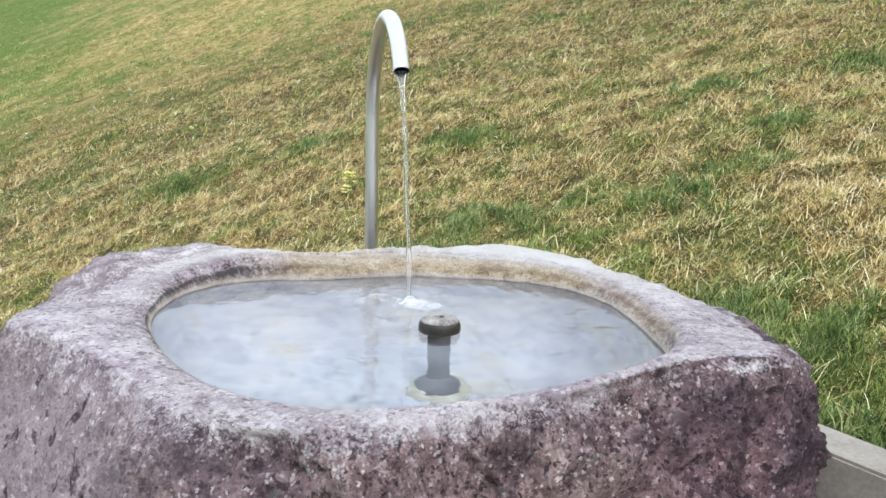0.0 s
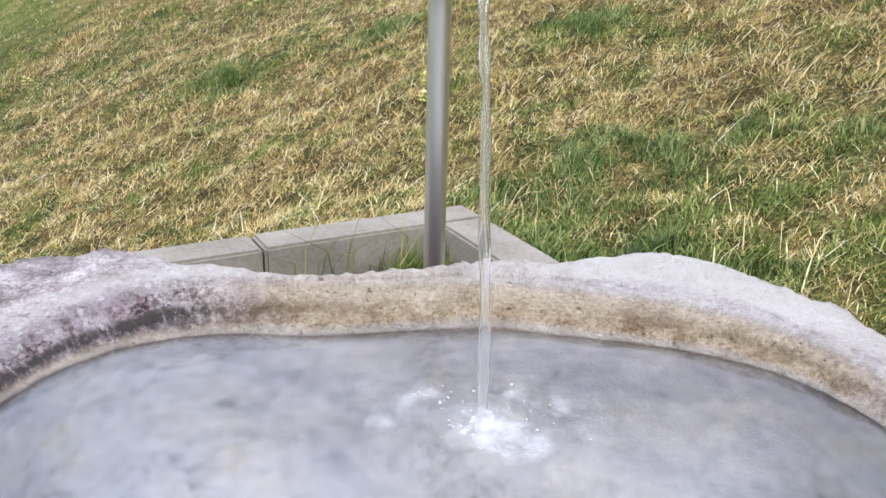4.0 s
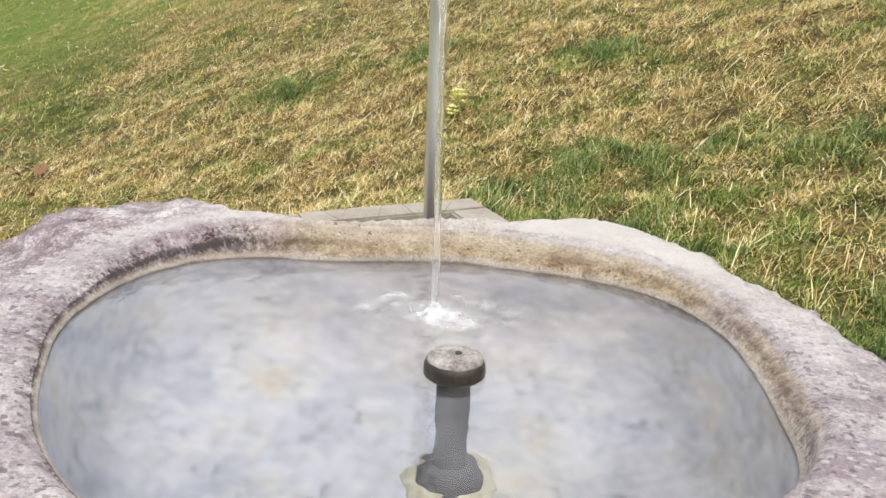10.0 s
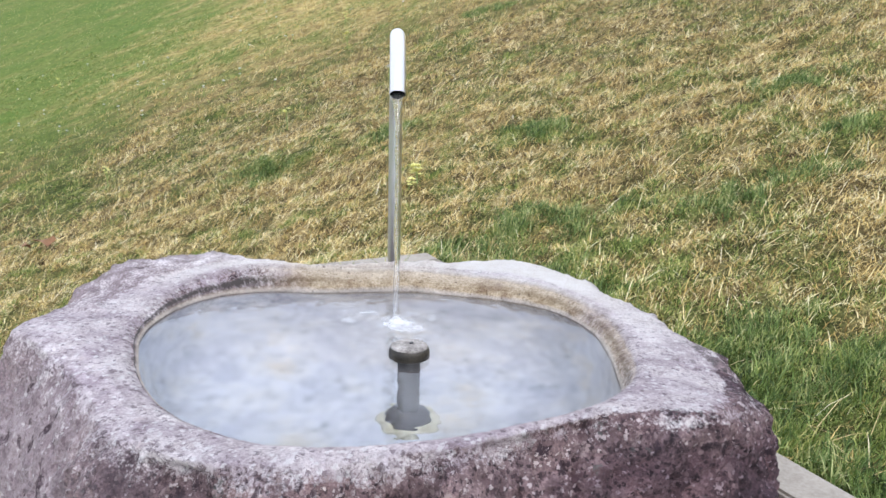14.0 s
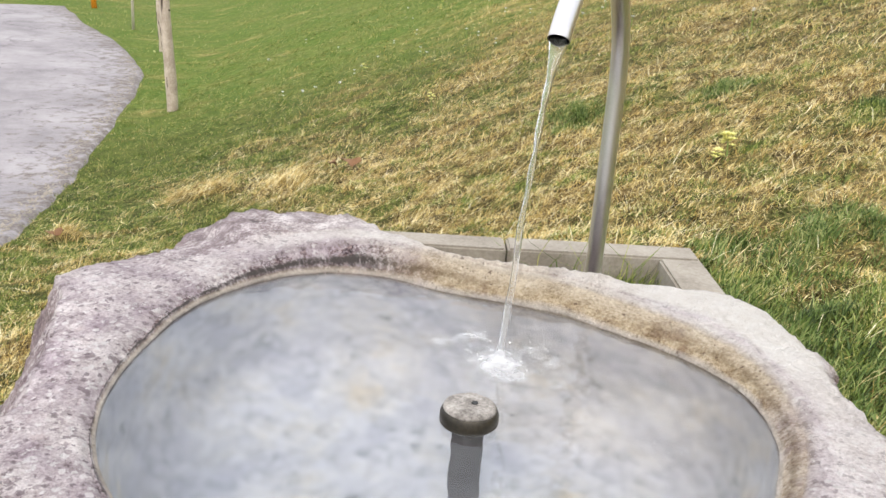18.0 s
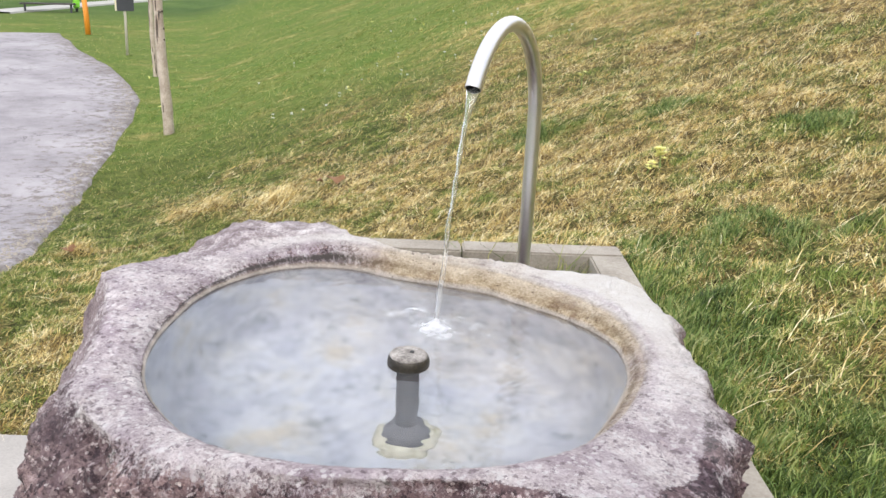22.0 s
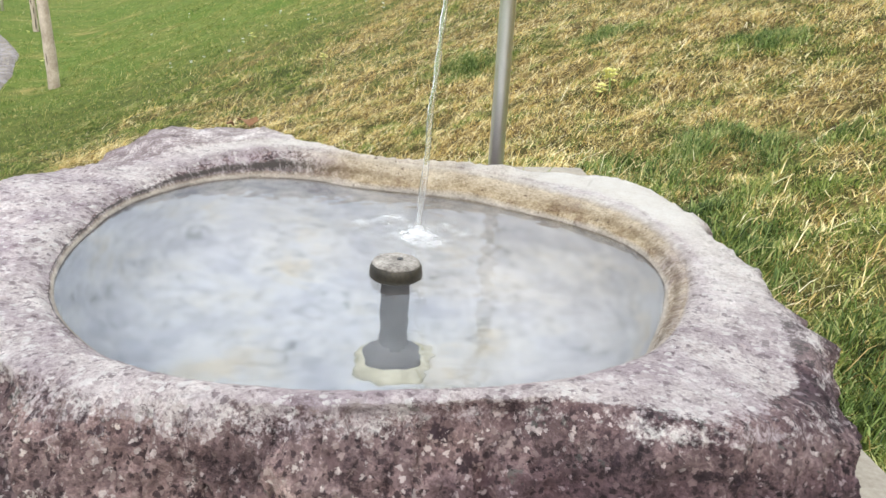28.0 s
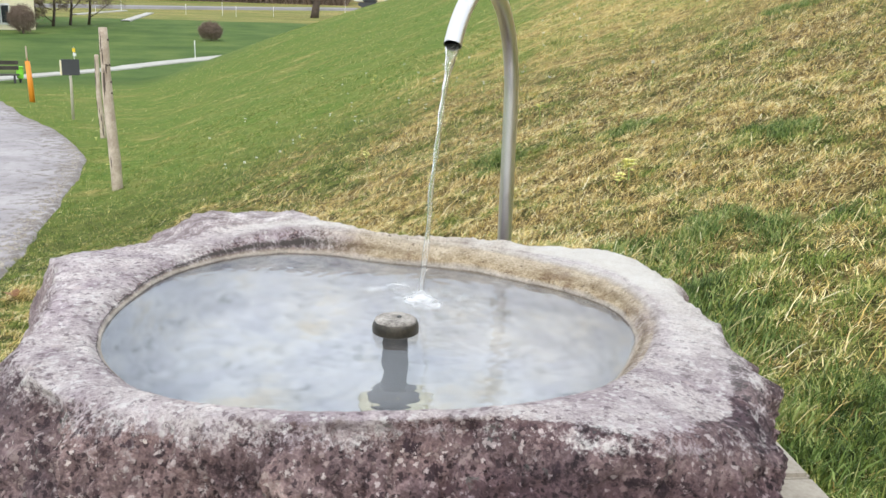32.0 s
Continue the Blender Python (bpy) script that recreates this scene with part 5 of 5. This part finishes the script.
build_fence_post(Vector((-12.4, 11.35, float(land(-12.4, 11.35)))), 1.46, 0.045, -0.02, "shorter grey wooden post beside the lane")


PALE_WOOD = mottled("bleached_stake_wood", (0.40, 0.36, 0.28), (0.62, 0.58, 0.49), 6.0, 50.0, 0.85)


def build_sign():
    p = Vector((-15.05, 12.79, float(land(-15.05, 12.79))))
    sign = new("sign_board")
    sign.location, sign.rotation_euler = p, (0, 0, radians(52))
    tagged(sign, "dark grey information board on a pale wooden post", "sign")
    part("stake", tube([(0, 0.03, -0.1), (0.01, 0.03, 0.7), (0.0, 0.03, 1.15)], [0.030, 0.028, 0.026], 10), PALE_WOOD, sign, smooth=True)
    part("board", box((0.34, 0.03, 0.32), (0.02, 0.0, 1.06), 0.006), SIGN_GREY, sign)
    part("edge_strip", box((0.035, 0.05, 0.30), (-0.165, 0.0, 1.05), 0.006), CREAM, sign, "pale edge strip")


build_sign()


def build_marker():
    p = Vector((-19.45, 14.98, float(land(-19.45, 14.98))))
    m = new("snow_marker_pole")
    m.location = p
    tagged(m, "orange snow marker pole with a thin grey tip", "marker pole")
    part("sleeve", tube([(0.03, 0, -0.1), (0, 0, 0.5), (-0.05, 0, 1.0)], [0.068, 0.066, 0.06], 12), ORANGE, m, smooth=True)
    part("tip", tube([(-0.05, 0, 0.99), (-0.065, 0, 1.36)], [0.022, 0.018], 8), WOOD, m, smooth=True)


build_marker()


def build_bin():
    p = bearing(55.2, 33.5, -0.1)
    b = new("litter_bin")
    b.location, b.rotation_euler = p, (0, 0, radians(55))
    tagged(b, "bright lime green litter bin beside the path", "bin")
    part("body", box((0.21, 0.18, 0.36), (0, 0, 0.40), 0.03), LIME_GREEN, b)
    part("lid", box((0.23, 0.20, 0.05), (0, 0, 0.60), 0.02), LIME_GREEN, b)
    part("stand", tube([(0, 0, -0.05), (0, 0, 0.3)], [0.04, 0.04], 10), SIGN_GREY, b)


build_bin()


def build_bench():
    b = new("bench")
    b.location, b.rotation_euler = bearing(56.7, 33.0, -0.18), (0, 0, radians(57))
    tagged(b, "dark slatted park bench beside the path", "bench")
    for z, y in ((0.45, 0.0), (0.45, 0.16), (0.45, 0.32), (0.65, 0.40), (0.82, 0.43)):
        part("slat", box((1.7, 0.13 if z < 0.5 else 0.03, 0.03 if z < 0.5 else 0.12), (0, y, z), 0.006), DARK_SLAT, b)
    for x in (-0.7, 0.7):
        part("leg", box((0.06, 0.42, 0.46), (x, 0.17, 0.2), 0.006), SIGN_GREY, b)


build_bench()


def build_road_sign():
    s = new("road_sign")
    s.location, s.rotation_euler = bearing(52.3, 42), (0, 0, radians(52))
    tagged(s, "small yellow and white signs on a thin pole", "sign")
    part("pole", tube([(0, 0, -0.1), (0, 0, 1.0)], [0.022, 0.022], 8), STEEL, s)
    part("yellow_plate", box((0.12, 0.02, 0.15), (0, -0.04, 0.86), 0.004), YELLOW, s, "yellow sign plate")
    part("white_plate", box((0.13, 0.02, 0.12), (0.02, -0.04, 0.68), 0.004), WHITE, s, "white sign plate")


build_road_sign()


def build_pole(place, height, mat, label):
    p = new("marker_post")
    p.location = place
    tagged(p, label, "marker post", group="marker posts")
    part("shaft", tube([(0, 0, -0.1), (0, 0, height)], [0.02, 0.017], 8), mat, p)
    part("head", tube([(0, 0, height - 0.25), (0, 0, height)], [0.03, 0.027], 8), WHITE, p)


for az, d, h in ((45.55, 50, 1.0), (43.9, 112, 5.0), (49.6, 116, 5.0), (51.0, 110, 1.2), (46.0, 112, 1.2), (43.1, 108, 1.2), (40.9, 112, 1.2), (36.6, 120, 2.4)):
    build_pole(bearing(az, d), h, WHITE, "thin white marker post on the far meadow")


def build_house():
    h = new("house")
    h.location, h.rotation_euler = bearing(57.7, 74), (0, 0, radians(66))
    tagged(h, "cream rendered house with white framed windows", "house")
    part("wall", box((9, 9, 9), (0, 4, 4.3), 0.02), CREAM, h)
    bm = bmesh.new()
    v = [bm.verts.new(p) for p in ((-5, -1, 8.7), (5, -1, 8.7), (5, 9, 8.7), (-5, 9, 8.7), (-5, 4, 11.5), (5, 4, 11.5))]
    for f in ((0, 1, 5, 4), (2, 3, 4, 5), (0, 4, 3), (1, 2, 5), (0, 3, 2, 1)):
        bm.faces.new([v[k] for k in f])
    part("roof", bm, ROOF, h)
    for x in (-2.6, 0.2, 2.2):
        for z in (1.1, 3.3, 6.0):
            w = part("window", box((1.2, 0.12, 1.5), (x, -0.52, z), 0.01), WHITE, h, "white window frame")
            for dx in (-0.29, 0.29):
                part("pane", box((0.46, 0.06, 1.2), (x + dx, -0.60, z)), GLASS_DARK, w, "dark glass pane")
    part("balcony", box((4.2, 1.2, 0.9), (-0.2, -1.1, 2.15), 0.02), WHITE, h, "pale balcony front")


build_house()


def build_apartments(place, turn, storeys, bays, label):
    """A flat-roofed block: walls, roof slab, and on each bay of each floor a window and a balcony."""
    b = new("apartment_building")
    b.location, b.rotation_euler = place, (0, 0, radians(turn))
    tagged(b, label, "building", group="apartment buildings")
    wide, tall = 3.4 * bays, 2.8 * storeys
    part("wall", box((wide, 11, tall), (0, 5.5, tall / 2), 0.03), WHITE, b)
    part("roof", box((wide + 0.6, 11.6, 0.35), (0, 5.5, tall + 0.18), 0.03), FAR_ROAD, b, "grey flat roof")
    for f in range(storeys):
        for k in range(bays):
            x, z = (k - (bays - 1) / 2) * 3.4, 2.8 * f + 1.5
            w = part("window", box((1.9, 0.14, 1.6), (x + 0.4, -0.03, z), 0.01), WHITE, b, "white window frame")
            for dx in (-0.45, 0.45):
                part("pane", box((0.78, 0.06, 1.4), (x + 0.4 + dx, -0.12, z)), GLASS_DARK, w, "dark glass pane")
            part("balcony", box((2.6, 1.2, 0.95), (x, -0.62, z - 1.0), 0.02), CREAM if k % 2 else WHITE, b, "pale balcony front")


for az, d, z0, turn, storeys, bays, label in ((31.6, 205, -3.5, 24, 4, 5, "white apartment block with rows of balconies beyond the hill"), (34.6, 225, -4.0, 40, 4, 3, "pale apartment block half hidden behind bare trees")):
    spot = bearing(az, d)
    spot.z = max(z0, spot.z)
    build_apartments(spot, turn, storeys, bays, label)


def build_tree(name, place, height, spread_r, seed, label, trunk_r, low=0.3, twigs=2600, category="tree"):
    rng = random.Random(seed)
    tree = new(name)
    tree.location = place
    tagged(tree, label, category)
    bm = bmesh.new()
    ends = []

    def limb(p, d, length, r, depth):
        pts, radii = [p.copy()], [r]
        for k in range(5):
            d = (d + Vector((rng.gauss(0, 0.2), rng.gauss(0, 0.2), rng.gauss(0.04, 0.14)))).normalized()
            p = p + d * length / 5
            pts.append(p.copy())
            radii.append(r * (1 - 0.13 * (k + 1)))
            if depth < 3 and k > 0:
                for _ in range(2 if depth else 3):
                    e = (d * 0.5 + Vector((rng.gauss(0, 0.8), rng.gauss(0, 0.8), rng.gauss(0.15, 0.4)))).normalized()
                    ends.append((p.copy(), e, length * 0.5, r * 0.45, depth + 1))
        piece = tube(pts, radii, 8 if depth < 2 else 4)
        me = bpy.data.meshes.new("limb")
        piece.to_mesh(me)
        piece.free()
        bm.from_mesh(me)
        bpy.data.meshes.remove(me)

    pts = [Vector((0.03 * height * math.sin(3 * s), 0.02 * height * math.sin(4 * s), s * height * 0.75)) for s in np.linspace(-0.02, 1, 8)]
    part("trunk", tube(pts, [trunk_r * (1.25 - 0.95 * s) for s in np.linspace(0, 1, 8)], 10), BARK, tree, smooth=True)
    tips = []
    for k in range(9):
        s = rng.uniform(low, 0.98)
        a = k * 2.4 + rng.uniform(-0.4, 0.4)
        limb(pts[0].lerp(pts[-1], s), Vector((math.cos(a), math.sin(a), rng.uniform(0.1, 0.9))).normalized(), spread_r * rng.uniform(0.6, 1.0), trunk_r * 0.42 * (1.2 - s), 1)
    while ends:
        p, e, length, r, depth = ends.pop()
        tips.append((p, e, length))
        if depth < 3 and rng.random() < 0.5:
            limb(p, e, length, r, depth)
    part("limbs", bm, BARK, tree, smooth=True)
    if category != "tree":
        tips = []
        for k in range(700):
            d = Vector((rng.gauss(0, 1), rng.gauss(0, 1), rng.gauss(0.2, 0.8))).normalized()
            tips.append((Vector((0, 0, 0.45 * height)) + Vector((d.x * 0.75 * spread_r, d.y * 0.75 * spread_r, d.z * 0.42 * height)) * rng.uniform(0.2, 1.0) ** 0.5, d, 0.12 * spread_r))
    verts, faces = [], []
    for k in range(twigs):
        p, e, length = rng.choice(tips)
        d = (e + Vector((rng.gauss(0, 0.5), rng.gauss(0, 0.5), rng.gauss(0.1, 0.4)))).normalized()
        q = p + d * length * rng.uniform(0.2, 1.0)
        w = d.orthogonal().normalized() * rng.uniform(0.008, 0.022) * max(spread_r, 1.6) / 3
        o = q + Vector((rng.gauss(0, 0.12), rng.gauss(0, 0.12), rng.gauss(0.05, 0.12))) * spread_r * (0.5 if category == "tree" else 0.9)
        n0 = len(verts)
        verts += [q - w, q + w, o]
        faces.append((n0, n0 + 1, n0 + 2))
    mesh_object("crown", verts, faces, TWIG, tree, "leafless grey-brown twigs")
    return tree


build_tree("bare_tree", bearing(38.45, 113), 9.0, 5.0, 3, "old leafless tree with dark trunk on the far meadow", 0.42, 0.25, 3500)
build_tree("bare_shrub", bearing(44.6, 66), 1.35, 1.0, 4, "small leafless rounded shrub on the far meadow", 0.04, 0.1, 16000, "shrub")
build_tree("brown_bush", bearing(54.9, 70), 2.1, 1.15, 6, "brown leafless bush beside the house", 0.06, 0.05, 16000, "bush")
for k, (az, d, h) in enumerate(((53.3, 80, 6.5), (52.4, 82, 7.0), (51.4, 84, 6.0))):
    build_tree("bare_tree", bearing(az, d), h, 2.6, 20 + k, "leafless brown tree near the house", 0.10, 0.08, 9000)


def build_far_woods():
    rng = np.random.RandomState(9)
    n = 90000
    az, d = np.radians(rng.uniform(36.5, 80, n)), rng.uniform(178, 215, n)
    x, y = EYE_X - d * np.sin(az), EYE_Y + d * np.cos(az)
    z = land(x, y)
    h = rng.uniform(3, 15, n)
    base = np.stack([x, y, z - 0.3], -1)
    lean = rng.normal(0, 2.6, (n, 2))
    w = rng.uniform(0.02, 0.09, n)
    a = rng.uniform(0, 6.28, n)
    side = np.stack([np.cos(a) * w, np.sin(a) * w, np.zeros(n)], -1)
    tip = base + np.stack([lean[:, 0], lean[:, 1], h], -1)
    v = np.stack([base - side, base + side, tip], 1).reshape(-1, 3)
    me = bpy.data.meshes.new("far_woods")
    me.from_pydata(v.tolist(), [], np.arange(3 * n).reshape(-1, 3).tolist())
    me.materials.append(TWIG)
    tagged(new("far_woods", me), "leafless brown woodland beyond the road", "woods", kind="stuff")


build_far_woods()


def build_car(place, turn, mat, label):
    car = new("parked_car")
    car.location, car.rotation_euler = place, (0, 0, radians(turn))
    tagged(car, label, "car", group="parked cars")
    part("body", box((4.2, 1.75, 0.62), (0, 0, 0.62), 0.12), mat, car)
    cab = box((2.3, 1.55, 0.6), (-0.2, 0, 1.2), 0.18)
    part("cabin", cab, GLASS_DARK, car, "dark glazed cabin")
    part("roof", box((1.7, 1.45, 0.08), (-0.2, 0, 1.51), 0.03), mat, car)
    for x in (-1.3, 1.3):
        for y in (-0.8, 0.8):
            bm = lathe([(0.2, -0.1), (0.32, -0.1), (0.32, 0.1), (0.2, 0.1)], sides=18)
            bmesh.ops.transform(bm, matrix=pose(x, y, 0.32, 90, 0, 0), verts=bm.verts)
            part("wheel", bm, SIGN_GREY, car, "dark wheel")


for k, (az, d) in enumerate(((35.0, 152), (33.6, 154))):
    build_car(bearing(az, d, 0.3), 30 + 4 * k, WHITE if k else SIGN_GREY, "white parked car on the far road" if k else "dark parked car on the far road")

# ---- flowers and leaves in the grass ----
PETAL = mottled("pale_yellow_petal", (0.78, 0.74, 0.22), (0.86, 0.84, 0.40), 40.0, 300.0, 0.6)
STEM = mottled("flower_stem_green", (0.14, 0.24, 0.05), (0.26, 0.36, 0.10), 20.0, 100.0, 0.6)
DAISY = mottled("white_petal", (0.76, 0.76, 0.72), (0.84, 0.84, 0.80), 40.0, 300.0, 0.6)
BROWN_LEAF = mottled("withered_leaf", (0.16, 0.075, 0.035), (0.33, 0.17, 0.08), 20.0, 120.0, 0.8)


def build_cowslip(x, y, height, heads, seed, petal=PETAL, label="pale yellow cowslip flowers in the grass"):
    rng = random.Random(seed)
    f = new("meadow_flower")
    f.location = (x, y, float(land(x, y)))
    tagged(f, label, "flower", group="meadow flowers")
    lean = (rng.uniform(-0.02, 0.02), rng.uniform(-0.02, 0.02))
    part("stem", tube([(0, 0, -0.01), (lean[0] * 0.4, lean[1] * 0.4, height * 0.5), (lean[0], lean[1], height)], [0.004, 0.0035, 0.003], 6), STEM, f)
    for k in range(heads):
        a = rng.uniform(0, 6.28)
        r = rng.uniform(0.008, 0.034) if heads > 2 else 0.002
        c = Vector((lean[0] + r * math.cos(a), lean[1] + r * math.sin(a), height + rng.uniform(-0.035, 0.02)))
        bm = bmesh.new()
        centre = bm.verts.new(c + Vector((0, 0, -0.006)))
        ring = [bm.verts.new(c + Vector((0.0135 * (1 + 0.35 * (j % 2)) * math.cos(j * 0.628), 0.0135 * (1 + 0.35 * (j % 2)) * math.sin(j * 0.628), 0.006 * (j % 2)))) for j in range(10)]
        for j in range(10):
            bm.faces.new((centre, ring[j], ring[(j + 1) % 10]))
        part("blossom", bm, petal, f)


build_cowslip(-0.53, 5.10, 0.09, 20, 1)
build_cowslip(-0.57, 5.02, 0.05, 8, 2)
build_cowslip(-2.09, 9.5, 0.16, 10, 3)
rngf = random.Random(12)
for k in range(26):
    az, d = rngf.uniform(-4, 52), rngf.uniform(7.0, 17.0)
    p = bearing(az, d)
    if not bool(on_road(p.x, p.y, 0.3)):
        yellow = rngf.random() < 0.6
        build_cowslip(p.x, p.y, rngf.uniform(0.08, 0.18), 5 if yellow else 2, 30 + k, PETAL if yellow else DAISY, "pale yellow cowslip flowers in the grass" if yellow else "small white daisies in the grass")

for k in range(44):
    p = bearing(rngf.uniform(14, 46), rngf.uniform(8.0, 15.0))
    if p.x < -2.6 and not bool(on_road(p.x, p.y, 0.3)):
        build_cowslip(p.x, p.y, rngf.uniform(0.06, 0.10), 2, 90 + k, DAISY, "small white daisies in the grass")


def build_leaf(x, y, size, seed):
    rng = random.Random(seed)
    bm = bmesh.new()
    n = 12
    ring = []
    for j in range(n):
        a = 2 * math.pi * j / n
        ring.append(bm.verts.new((size * math.cos(a) * rng.uniform(0.8, 1.1), 0.5 * size * math.sin(a), 0.25 * size * math.cos(2 * a) + rng.uniform(-0.1, 0.1) * size)))
    c = bm.verts.new((0, 0, -0.05 * size))
    for j in range(n):
        bm.faces.new((c, ring[j], ring[(j + 1) % n]))
    ob = part("withered_leaf", bm, BROWN_LEAF, smooth=True)
    ob.location, ob.rotation_euler = (x, y, float(land(x, y)) + 0.06), (0.25, 0.15, rng.uniform(0, 6))
    tagged(ob, "curled withered brown leaf lying in the grass", "leaf", group="withered leaves")


build_leaf(-3.2, 5.55, 0.09, 1)
build_leaf(-3.3, 5.50, 0.06, 2)
build_leaf(-4.3, 4.0, 0.07, 3)
